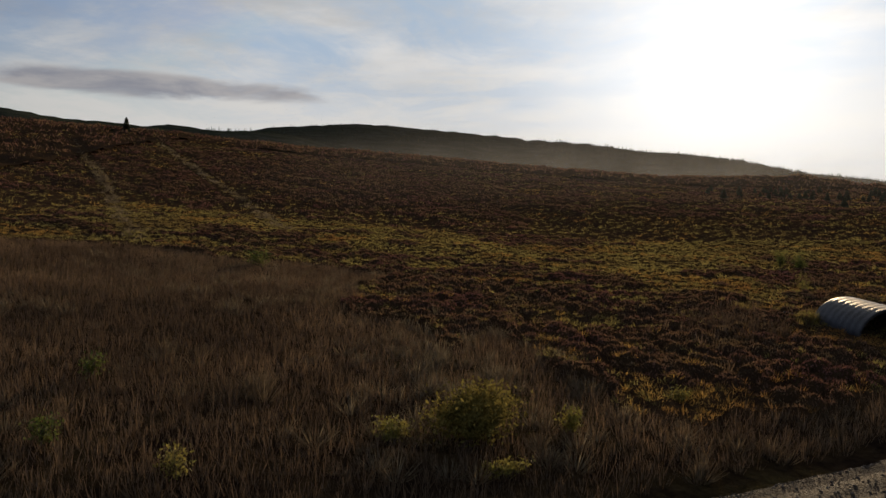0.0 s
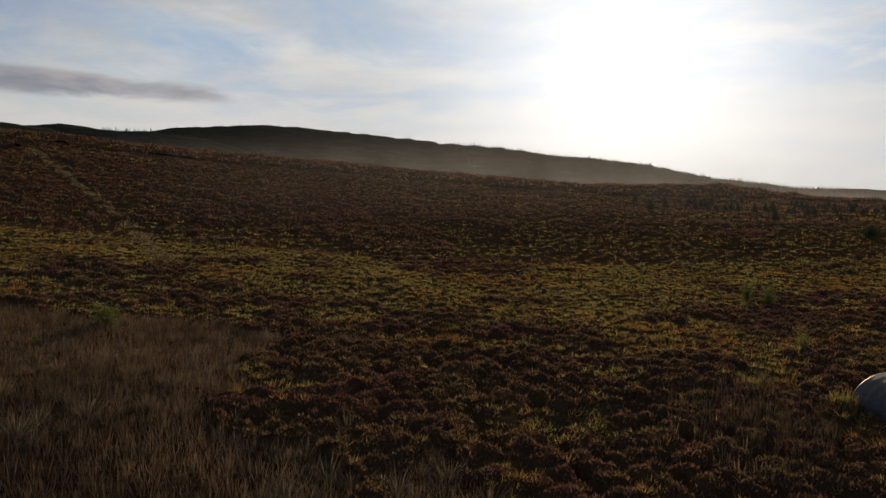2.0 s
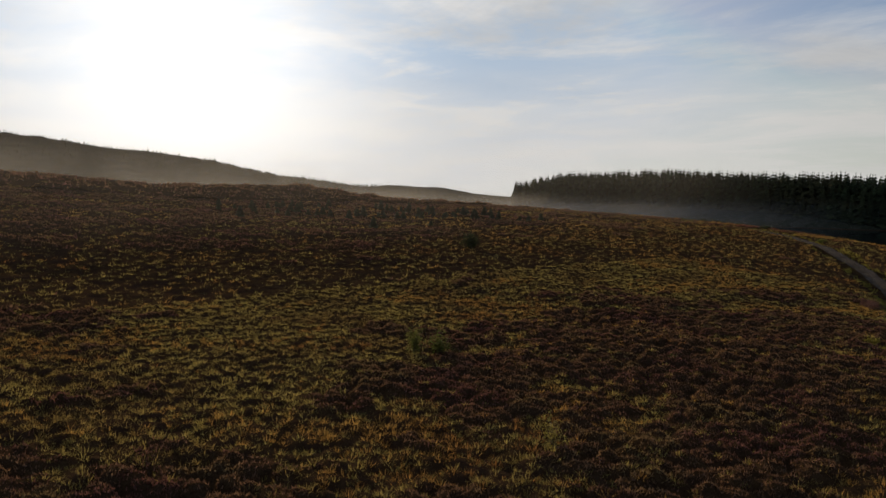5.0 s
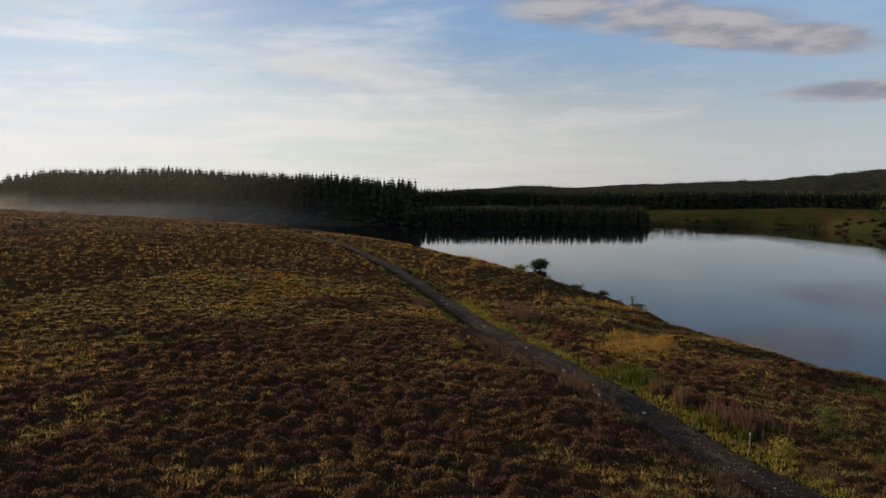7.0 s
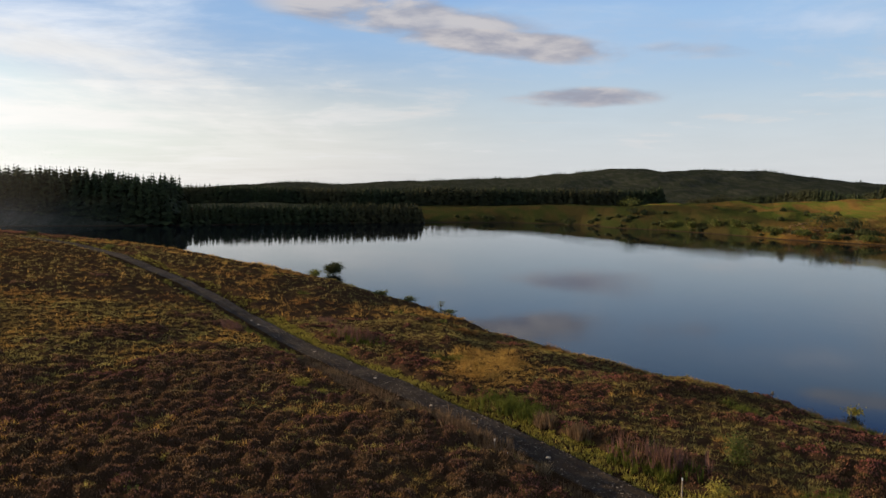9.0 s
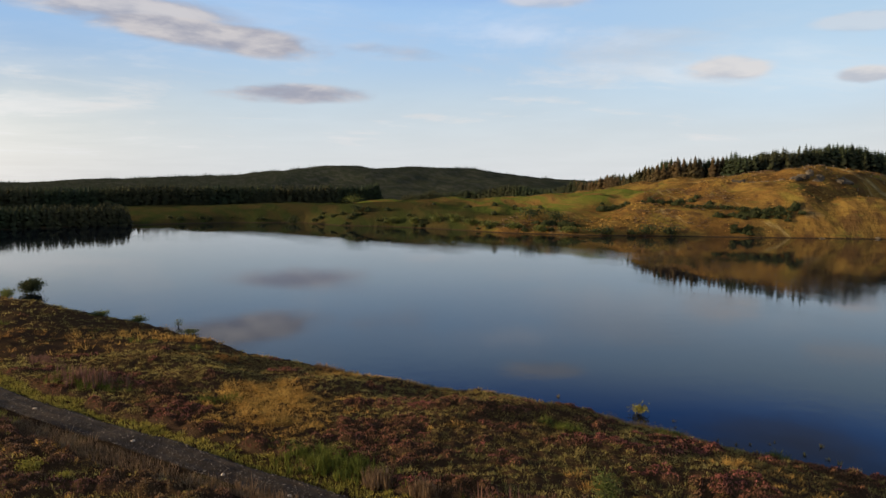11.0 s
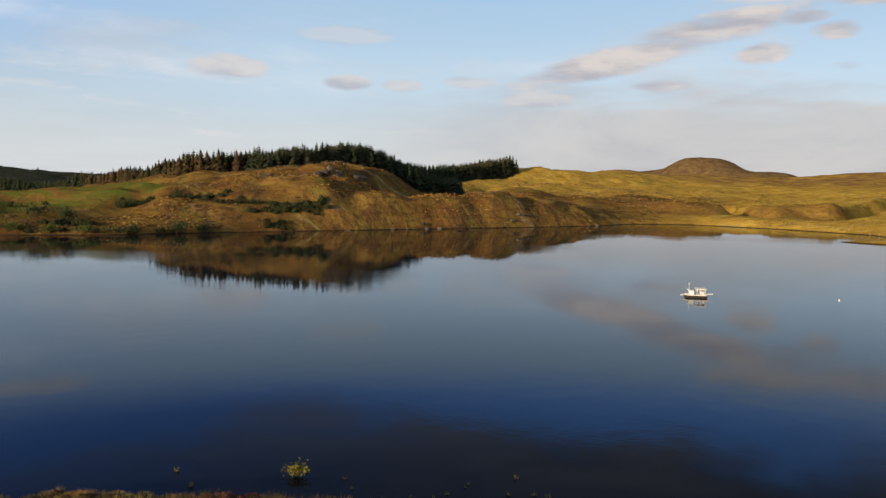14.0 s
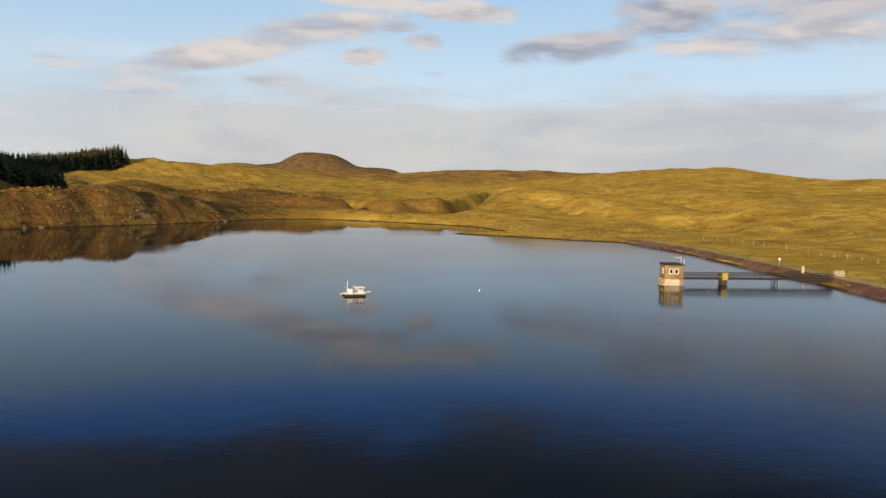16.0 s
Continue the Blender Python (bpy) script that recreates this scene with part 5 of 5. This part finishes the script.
WOOD = material("grey_timber", ((0.30, 0.25, 0.19), (0.42, 0.36, 0.29)), 4.0, 0.85, 0.3, 30)
ROCK = material("grey_crag_rock", ((0.12, 0.095, 0.066), (0.20, 0.165, 0.115), (0.055, 0.044, 0.031)), 0.4, 0.95, 1.0, 1.5)


def shelter(x, y, turn, radius, length):
    """A half-round shelter of corrugated sheet with one dark open end."""
    thing = empty("metal_shelter", x, y, ground_at(x, y), "half-round corrugated steel shelter, dull grey, standing in heather", "shelter", turn=turn)
    n, m = 30, 80
    V = []
    for j in range(m + 1):
        ly = (j / m - 0.5) * length
        r = radius + 0.006 * math.sin(j * math.pi / 5)
        for i in range(n + 1):
            a = math.pi * (i / n * 1.12 - 0.06)
            V.append((r * math.cos(a), ly, max(r * math.sin(a) * 0.84 + 0.12, -0.2)))
    T = [(j * (n + 1) + i, j * (n + 1) + i + 1, (j + 1) * (n + 1) + i + 1, (j + 1) * (n + 1) + i) for j in range(m) for i in range(n)]
    shell = link_mesh("shell", V, T, METAL, thing, smooth=True)
    solid = shell.modifiers.new("thickness", "SOLIDIFY")
    solid.thickness = 0.04
    for end, y0 in (("end_wall", length / 2 - 0.06), ("open_frame", -length / 2 + 0.08)):
        bm = bmesh.new()
        if end == "end_wall":
            ring = [bm.verts.new((0.985 * radius * math.cos(math.pi * i / 24), y0, 0.82 * radius * math.sin(math.pi * i / 24) + 0.1)) for i in range(25)]
            ring += [bm.verts.new((-0.985 * radius, y0, -0.2)), bm.verts.new((0.985 * radius, y0, -0.2))]
            f = bm.faces.new(ring)
            r = bmesh.ops.extrude_face_region(bm, geom=[f])
            bmesh.ops.translate(bm, vec=(0, -0.05, 0), verts=[v for v in r["geom"] if isinstance(v, bmesh.types.BMVert)])
            part(end, bm, METAL, thing)
        else:
            pts = [(0.98 * radius * math.cos(math.pi * i / 24), y0, 0.81 * radius * math.sin(math.pi * i / 24) + 0.1) for i in range(25)]
            tube(bm, pts, [0.05] * 25, 6)
            part(end, bm, DARK_METAL, thing)
    return thing


shelter(25.3, 44.9, 4, 2.05, 4.8)
bm = bmesh.new()
tube(bm, [(-1.0, 0, 0.75), (0, 0, 0.6), (1.1, 0.2, 0.35)], [0.025, 0.025, 0.025], 6)
box(bm, (0.07, 0.07, 0.9), (-1.0, 0, 0.35))
box(bm, (0.07, 0.07, 0.6), (1.1, 0.2, 0.15))
rail = part("pipe_rail", bm, METAL)
rail.matrix_world = pose(22.6, 47.6, ground_at(22.6, 47.6) - 0.1, 0, 0, -20)
tagged(rail, "thin pale metal pipe rail on short posts", "rail")


def marker_post(x, y, high, label):
    thing = empty("marker_post", x, y, ground_at(x, y), label, "post", "marker posts along the track")
    bm = bmesh.new()
    box(bm, (0.055, 0.055, high + 0.3), (0, 0, high / 2 - 0.15), bevel=0.008)
    part("post", bm, WOOD, thing)
    bm = bmesh.new()
    box(bm, (0.062, 0.062, 0.14), (0, 0, high - 0.05), bevel=0.008)
    part("cap", bm, WHITE, thing, "white painted top")


marker_post(51.2, 41.5, 1.15, "slim pale marker post among willowherb")
marker_post(58.2, 49.9, 0.7, "short pale marker post on the verge")
marker_post(56.6, 49.4, 0.4, "low stump of a marker post on the verge")
for k, (x, y) in enumerate(((105.2, 72.9), (102.6, 71.6), (88.2, 63.6), (76.5, 57.4), (68.0, 53.2), (63.4, 50.6), (57.0, 47.0))):
    bm = bmesh.new()
    bmesh.ops.create_icosphere(bm, subdivisions=2, radius=1)
    for v in bm.verts:
        v.co *= 1 + 0.25 * noise.noise(v.co * 1.3 + Vector((k * 3.1, 0, 0)))
    bmesh.ops.scale(bm, vec=(0.16, 0.11, 0.06), verts=bm.verts)
    st = part("stone", bm, PALE_STONE, smooth=True)
    st.matrix_world = pose(x, y, ground_at(x, y) + 0.17, 0, 0, 40 * k)
    tagged(st, "pale stone lying on the gravel track", "stone", "stones on the track")


# dam: pitched face, crest and a walkway to the valve tower
DAM = np.array([(-30, -60), (-27.5, -90), (-27, -103), (-25, -126), (-22, -153), (-16, -209), (-5, -250)], float)


def strip(name, line, profile, mat, label):
    """A long body of one section (offset to the outer side, height) along a line."""
    pts = []
    for k in range(len(line) - 1):
        m = max(int(np.hypot(*(line[k + 1] - line[k])) / 2.5), 1)
        pts += [line[k] + (line[k + 1] - line[k]) * t / m for t in range(m)]
    pts = np.array(pts + [line[-1]])
    tan = np.gradient(pts, axis=0)
    tan /= np.hypot(tan[:, 0], tan[:, 1])[:, None]
    nor = np.stack([-tan[:, 1], tan[:, 0]], 1)
    o, h = np.array(profile).T
    X = pts[:, None, 0] + nor[:, None, 0] * o[None]
    Y = pts[:, None, 1] + nor[:, None, 1] * o[None]
    Z = np.broadcast_to(h, X.shape) + 0.12 * vnoise(X, Y, 3.0, 6)
    m = len(o)
    i, j = np.arange(len(pts) - 1)[:, None] * m, np.arange(m - 1)[None]
    Q = np.stack([i + j, i + j + 1, i + m + j + 1, i + m + j], -1).reshape(-1, 4)
    return tagged(link_mesh(name, np.stack([X, Y, Z], -1).reshape(-1, 3), Q, mat), label, "dam", kind="structure")


strip("dam_face", DAM, ((1.5, -0.7), (0.3, -0.05), (-1.2, 0.45), (-2.8, 1.05), (-4.2, 1.55)), REVET, "reddish stone pitching of the dam's water face")
strip("dam_crest", DAM, ((-4.1, 1.5), (-4.6, 1.72), (-6.0, 1.78), (-7.6, 1.7), (-11, 0.9), (-16, 0.2)), CREST, "pale grassy crest of the dam")


def octagon(bm, r, z0, z1, r1=None):
    r1 = r1 or r
    a = [bm.verts.new((r * math.cos(math.pi * (2 * i + 1) / 8), r * math.sin(math.pi * (2 * i + 1) / 8), z0)) for i in range(8)]
    b = [bm.verts.new((r1 * math.cos(math.pi * (2 * i + 1) / 8), r1 * math.sin(math.pi * (2 * i + 1) / 8), z1)) for i in range(8)]
    for i in range(8):
        bm.faces.new((a[i], a[(i + 1) % 8], b[(i + 1) % 8], b[i]))
    bm.faces.new(a[::-1])
    bm.faces.new(b)


TX, TY = 10.0, -121.5
tower = empty("valve_tower", TX, TY, 0, "small square ochre stone valve tower standing in the lake", "tower")
bm = bmesh.new()
octagon(bm, 3.05, -3.0, 1.35, 2.75)
base = part("plinth", bm, PALE_STONE, tower, "pale stone base with yellow lichen")
bm = bmesh.new()
box(bm, (4.1, 4.1, 3.0), (0, 0, 2.85), bevel=0.08)
part("wall", bm, STONE, tower)
bm = bmesh.new()
box(bm, (4.4, 4.4, 0.18), (0, 0, 1.44), bevel=0.03)
part("string_course", bm, STONE, tower)
bm = bmesh.new()
box(bm, (4.6, 4.6, 0.16), (0, 0, 4.44), bevel=0.03)
box(bm, (4.2, 4.2, 0.14), (0, 0, 4.60), bevel=0.03)
part("roof", bm, DARK_METAL, tower, "flat dark roof slab")
bm = bmesh.new()
bmesh.ops.create_icosphere(bm, subdivisions=3, radius=1)
bmesh.ops.scale(bm, vec=(0.5, 1.3, 0.55), verts=bm.verts)
bmesh.ops.translate(bm, vec=(2.35, 1.3, 0.75), verts=bm.verts)
part("lichen", bm, LICHEN, tower, "yellow lichen on the stone base")
for ang, off in ((90, -0.62), (90, 0.55), (0, 0.6)):
    a = radians(ang)
    c = Vector((math.cos(a), math.sin(a), 0)) * 2.03
    side = Vector((-math.sin(a), math.cos(a), 0))
    m = pose(*(c + side * off), 0, 0, ang) @ Matrix.Translation((0, 0, 3.05))
    bm = bmesh.new()
    for s in (-0.38, 0.38):
        box(bm, (0.14, 0.14, 1.2), (0.02, s, 0), bevel=0.01)
    for zz in (-0.55, 0.55):
        box(bm, (0.14, 0.62, 0.14), (0.02, 0, zz), bevel=0.01)
    wf = part("window", bm, WHITE, tower, "white-painted window frame")
    wf.matrix_local = m
    bm = bmesh.new()
    box(bm, (0.03, 0.62, 0.96), (0.02, 0, 0))
    part("pane", bm, GLASS, wf, "dark window pane")
bm = bmesh.new()
tube(bm, [(-2.2, -0.8, 4.2), (-2.2, -0.8, 6.0)], [0.04, 0.03], 6)
tube(bm, [(-2.2, -0.8, 5.85), (-0.6, -0.8, 5.95)], [0.03, 0.02], 6)
part("mast", bm, WHITE, tower, "white mast with a cross arm")
bm = bmesh.new()
tube(bm, [(-2.55, 0.5, 3.9), (-2.55, 0.5, 5.6)], [0.05, 0.04], 6)
part("vent_pipe", bm, WHITE, tower, "white vent pipe")

# footbridge from the tower to the dam
BRIDGE_TURN = 8.0
BX, BY = math.cos(radians(BRIDGE_TURN)), math.sin(radians(BRIDGE_TURN))
bridge = empty("footbridge", TX, TY, 0, "narrow dark steel footbridge with lattice railings", "footbridge", turn=BRIDGE_TURN)
X0, X1 = -2.4, -38.0
bm = bmesh.new()
box(bm, (X0 - X1, 1.3, 0.14), ((X0 + X1) / 2, 0, 1.45), bevel=0.02)
for s in (-0.6, 0.6):
    box(bm, (X0 - X1, 0.1, 0.3), ((X0 + X1) / 2, s, 1.28))
part("deck", bm, DARK_METAL, bridge)
for s in (-0.62, 0.62):
    bm = bmesh.new()
    for zz in (2.62, 2.1):
        tube(bm, [(X0, s, zz), (X1, s, zz)], [0.06, 0.06], 6)
    rails = part("railing", bm, DARK_METAL, bridge)
    for k in range(22):
        px = X0 + (X1 - X0) * k / 21
        bm = bmesh.new()
        box(bm, (0.07, 0.07, 1.12), (px, s, 2.07))
        part("post", bm, DARK_METAL, rails)
    for k in range(21):
        px, qx = X0 + (X1 - X0) * k / 21, X0 + (X1 - X0) * (k + 1) / 21
        bm = bmesh.new()
        tube(bm, [(px, s, 1.52), (qx, s, 2.6)], [0.035, 0.035], 5)
        tube(bm, [(px, s + 0.01, 2.6), (qx, s + 0.01, 1.52)], [0.035, 0.035], 5)
        part("lattice", bm, DARK_METAL, rails)
pier = empty("bridge_pier", TX - 12.0 * BX, TY - 12.0 * BY, 0, "square ochre stone pier under the footbridge", "pier", turn=BRIDGE_TURN)
bm = bmesh.new()
box(bm, (1.4, 1.5, 4.2), (0, 0, -0.75), bevel=0.06)
part("shaft", bm, PIER_STONE, pier, "dark wet stone shaft")
for s in (-1.0, 1.0):
    bm = bmesh.new()
    box(bm, (1.2, 0.5, 1.6), (0, s, 1.9), bevel=0.08)
    part("parapet", bm, LICHEN, pier, "yellow lichen-covered parapet stone")
trestle = empty("bridge_trestle", TX - 24.2 * BX, TY - 24.2 * BY, 0, "dark steel trestle under the footbridge", "trestle", turn=BRIDGE_TURN)
bm = bmesh.new()
for sx in (-0.5, 0.5):
    for sy in (-0.55, 0.55):
        tube(bm, [(sx * 1.2, sy * 1.2, -2.5), (sx * 0.8, sy, 1.2)], [0.09, 0.08], 6)
part("legs", bm, DARK_METAL, trestle)
bm = bmesh.new()
for sy in (-0.6, 0.6):
    tube(bm, [(-0.6, sy, -0.3), (0.45, sy, 1.1)], [0.04, 0.04], 5)
    tube(bm, [(0.6, sy, -0.3), (-0.45, sy, 1.1)], [0.04, 0.04], 5)
part("braces", bm, DARK_METAL, trestle)
gate = empty("white_gate", -31.2, -131.0, 1.55, "pale metal gate across the end of the footbridge", "gate")
bm = bmesh.new()
for k in range(9):
    box(bm, (0.05, 0.05, 1.3), (-1.2 + 0.3 * k, 0, 0.65))
part("bars", bm, WHITE, gate)
bm = bmesh.new()
for zz in (0.25, 0.8, 1.3):
    box(bm, (2.6, 0.05, 0.06), (0, 0.06, zz))
part("rails", bm, WHITE, gate)
for x, y, h, lab, head in ((-26.8, -154, 2.1, "pale sign post on the dam crest", True), (-26.4, -139.0, 1.7, "stout pale stone post beside the footbridge", False)):
    sp = empty("sign_post", x, y, 1.3, lab, "post")
    bm = bmesh.new()
    box(bm, (0.12, 0.12, h) if head else (0.55, 0.45, h), (0, 0, h / 2), bevel=0.02)
    part("post", bm, PALE_STONE, sp)
    if head:
        bm = bmesh.new()
        box(bm, (0.5, 0.06, 0.5), (0, 0.09, h - 0.1), bevel=0.01)
        part("board", bm, WHITE, sp, "plain pale board")

# raft
raft = empty("work_raft", 76.3, -92.5, 0, "white work raft with a low cabin, moored on the lake", "raft", turn=18)
bm = bmesh.new()
for s in (-0.95, 0.95):
    box(bm, (3.9, 0.7, 0.55), (0, s, 0.12), bevel=0.12)
part("float", bm, DARK_METAL, raft, "dark float tanks")
bm = bmesh.new()
box(bm, (3.8, 2.5, 0.14), (0, 0, 0.46), bevel=0.02)
part("deck", bm, WHITE, raft)
bm = bmesh.new()
for x in (-1.55, -0.85, -0.15):
    for s in (-0.95, 0.95):
        box(bm, (0.09, 0.09, 1.0), (x, s, 1.02))
part("cabin_posts", bm, WHITE, raft)
bm = bmesh.new()
box(bm, (1.9, 2.2, 0.14), (-0.85, 0, 1.58), bevel=0.03)
part("cabin_roof", bm, WHITE, raft)
bm = bmesh.new()
box(bm, (0.7, 1.5, 0.6), (-1.1, 0, 0.83), bevel=0.04)
box(bm, (0.8, 1.1, 0.75), (0.75, 0.2, 0.9), bevel=0.06)
part("locker", bm, WHITE, raft)
bm = bmesh.new()
tube(bm, [(1.2, -0.2, 0.5), (1.2, -0.2, 2.7)], [0.05, 0.03], 6)
tube(bm, [(1.2, -0.2, 1.0), (1.75, -0.2, 1.7)], [0.04, 0.03], 6)
part("mast", bm, WHITE, raft, "thin white mast")
bm = bmesh.new()
tube(bm, [(-3.0, 0.6, 0.75), (-1.7, 0.5, 0.6)], [0.09, 0.07], 6)
tube(bm, [(1.7, 0.5, 0.55), (2.8, 0.6, 0.4)], [0.09, 0.07], 6)
part("boom", bm, WHITE, raft, "pale outrigger booms")
for x, y in ((52.8, -102.5), (36.0, -2.0)):
    bm = bmesh.new()
    bmesh.ops.create_uvsphere(bm, u_segments=14, v_segments=8, radius=0.16)
    tube(bm, [(0, 0, 0.12), (0, 0, 0.36)], [0.05, 0.04], 6)
    by = part("buoy", bm, WHITE, smooth=True)
    by.location = (x, y, 0.05)
    tagged(by, "small round white mooring buoy on the water", "buoy", "buoys on the lake")


# fences
def fence(points, gap, label, seed, high=1.15):
    rng = np.random.default_rng(seed)
    first = None
    pts = np.array(points, float)
    for k in range(len(pts) - 1):
        d = np.hypot(*(pts[k + 1] - pts[k]))
        for i in range(int(d / gap)):
            x, y = pts[k] + (pts[k + 1] - pts[k]) * i * gap / d + rng.normal(0, 0.25, 2)
            m = pose(x, y, ground_at(x, y), rng.normal(0, 3), rng.normal(0, 3), rng.uniform(0, 90))
            if first is None:
                bm = bmesh.new()
                box(bm, (0.15, 0.15, high + 0.4), (0, 0, high / 2 - 0.2), bevel=0.03)
                first = part("fence_post", bm, WOOD)
                tagged(first, label, "fence post", label.split()[0] + " fence line")
                first.matrix_world = m
            else:
                copy_thing(first, m)


fence(((-62, -130), (-58, -165), (-50, -205), (-40, -243), (-12, -268), (25, -285), (30, -310), (60, -352), (95, -380)), 6.0, "pale weathered fence post on the grassy hillside", 71)
fence(((300, -262), (272, -300), (250, -332), (214, -372)), 5.0, "slim fence post along the low ridge", 72)
fence(((362, -270), (330, -282), (306, -300), (286, -322)), 6.0, "grey fence post along the crag top", 73)


# rocks
def rock(x, y, size, seed, label, group, lift=0.0, mat=None):
    bm = bmesh.new()
    bmesh.ops.create_icosphere(bm, subdivisions=3, radius=1)
    for v in bm.verts:
        p = v.co + Vector((seed * 7.3, seed * 1.7, 0))
        v.co *= 1 + 0.35 * noise.noise(p * 0.9) + 0.16 * noise.noise(p * 2.7)
        v.co.x = round(v.co.x * 3.2) / 3.2 * 0.45 + v.co.x * 0.55
        v.co.z = round(v.co.z * 2.6) / 2.6 * 0.5 + v.co.z * 0.5
    bmesh.ops.scale(bm, vec=size, verts=bm.verts)
    ob = part("rock", bm, mat or ROCK)
    ob.matrix_world = pose(x, y, ground_at(x, y) + lift, 0, 0, seed * 50)
    return tagged(ob, label, "rock", group)


rng = np.random.default_rng(14)
for k in range(22):
    u = k / 21
    rock(330 - 40 * min(u * 1.4, 1) + rng.normal(0, 1.5), -233 - 70 * max(u - 0.3, 0) + rng.normal(0, 1.5), (rng.uniform(2.2, 5.0), rng.uniform(1.6, 3.0), rng.uniform(1.6, 2.8)), k + 1,
         "grey rock outcrop of the crag on the hill", "crag outcrops", -1.5)
for k in range(13):
    u = rng.random()
    x, y = np.array((258, -213)) * (1 - u) + np.array((178, -336)) * u + rng.normal(0, 2.2, 2)
    rock(x, y, (rng.uniform(0.6, 2.0), rng.uniform(0.6, 1.6), rng.uniform(0.4, 1.1)), 30 + k, "pale boulder at the far water's edge", "boulders on the far shore", 0.1)


# ---- morning mist over the water and the valley, added haze and glare veils ----
def mist_material(name, amount, foot=0.0):
    m = bpy.data.materials.new(name)
    m.use_nodes = True
    g = Graph(m.node_tree)
    x, y, z = g.split(g.node("ShaderNodeTexCoord").outputs["Generated"])
    p = g.node("ShaderNodeNewGeometry").outputs["Position"]
    ends = g.math("MULTIPLY", g.ramp(x, 0.0, 0.3), g.ramp(x, 1.0, 0.7))
    high = g.math("MULTIPLY", g.ramp(z, 1.0, 0.25), g.ramp(g.noise(p, 0.03, 4.0), 0.25, 0.75, 0.5, 1.0))
    if foot:
        high = g.math("MULTIPLY", high, g.ramp(z, 0.05, foot))
    a = g.math("MULTIPLY", g.math("MULTIPLY", ends, high), amount)
    lit = g.node("ShaderNodeMixShader", {0: 0.5, 1: g.node("ShaderNodeBsdfDiffuse", {"Color": (0.8, 0.8, 0.8, 1)}).outputs[0],
                                         2: g.node("ShaderNodeBsdfTranslucent", {"Color": (0.8, 0.8, 0.8, 1)}).outputs[0]})
    out = g.node("ShaderNodeMixShader", {0: a, 1: g.node("ShaderNodeBsdfTransparent").outputs[0], 2: lit.outputs[0]})
    g.node("ShaderNodeOutputMaterial", {"Surface": out})
    return m


MIST, GLARE_VEIL = mist_material("mist", 0.28), mist_material("glare_veil", 0.075, 0.6)


def mist(a, b, z0, high, label, mat=MIST):
    """A low bank of mist, or an added veil of haze or glare, along a line, rolling a little."""
    d = Vector((b[0] - a[0], b[1] - a[1], 0))
    n = 40
    V = []
    for j in range(9):
        for i in range(n + 1):
            V.append((d.length * i / n, 3.0 * math.sin(i * 0.5) + 2.5 * math.sin(j * 0.9), high * j / 8))
    Q = [(j * (n + 1) + i, j * (n + 1) + i + 1, (j + 1) * (n + 1) + i + 1, (j + 1) * (n + 1) + i) for j in range(8) for i in range(n)]
    ob = link_mesh("mist", V, Q, mat, smooth=True)
    ob.matrix_world = pose(a[0], a[1], z0, 0, 0, math.degrees(math.atan2(d.y, d.x)))
    return tagged(ob, label, "mist", kind="stuff")


# the last, tallest sheet is added haze that greys the far hill
for k, (a, b, z0, high) in enumerate((((372, 170), (372, 560), 0.05, 17), ((352, 200), (340, 560), 0.05, 14), ((330, 230), (300, 580), 0.05, 12),
                                      ((150, 420), (420, 400), 0, 20), ((60, 520), (440, 520), 0, 26), ((-60, 560), (420, 580), 0, 22), ((-420, 640), (520, 610), 0, 62))):
    mist(a, b, z0, high, "thin bank of mist before the woods, with added haze before the far hill")
# sheets added over the moor to imitate glare towards the sun
for a, b, z0, high in (((-45, 128), (160, 112), 8, 22), ((-45, 195), (240, 165), 12, 36)):
    mist(a, b, z0, high, "faint added veil for sun haze and lens glare over the heather", GLARE_VEIL)
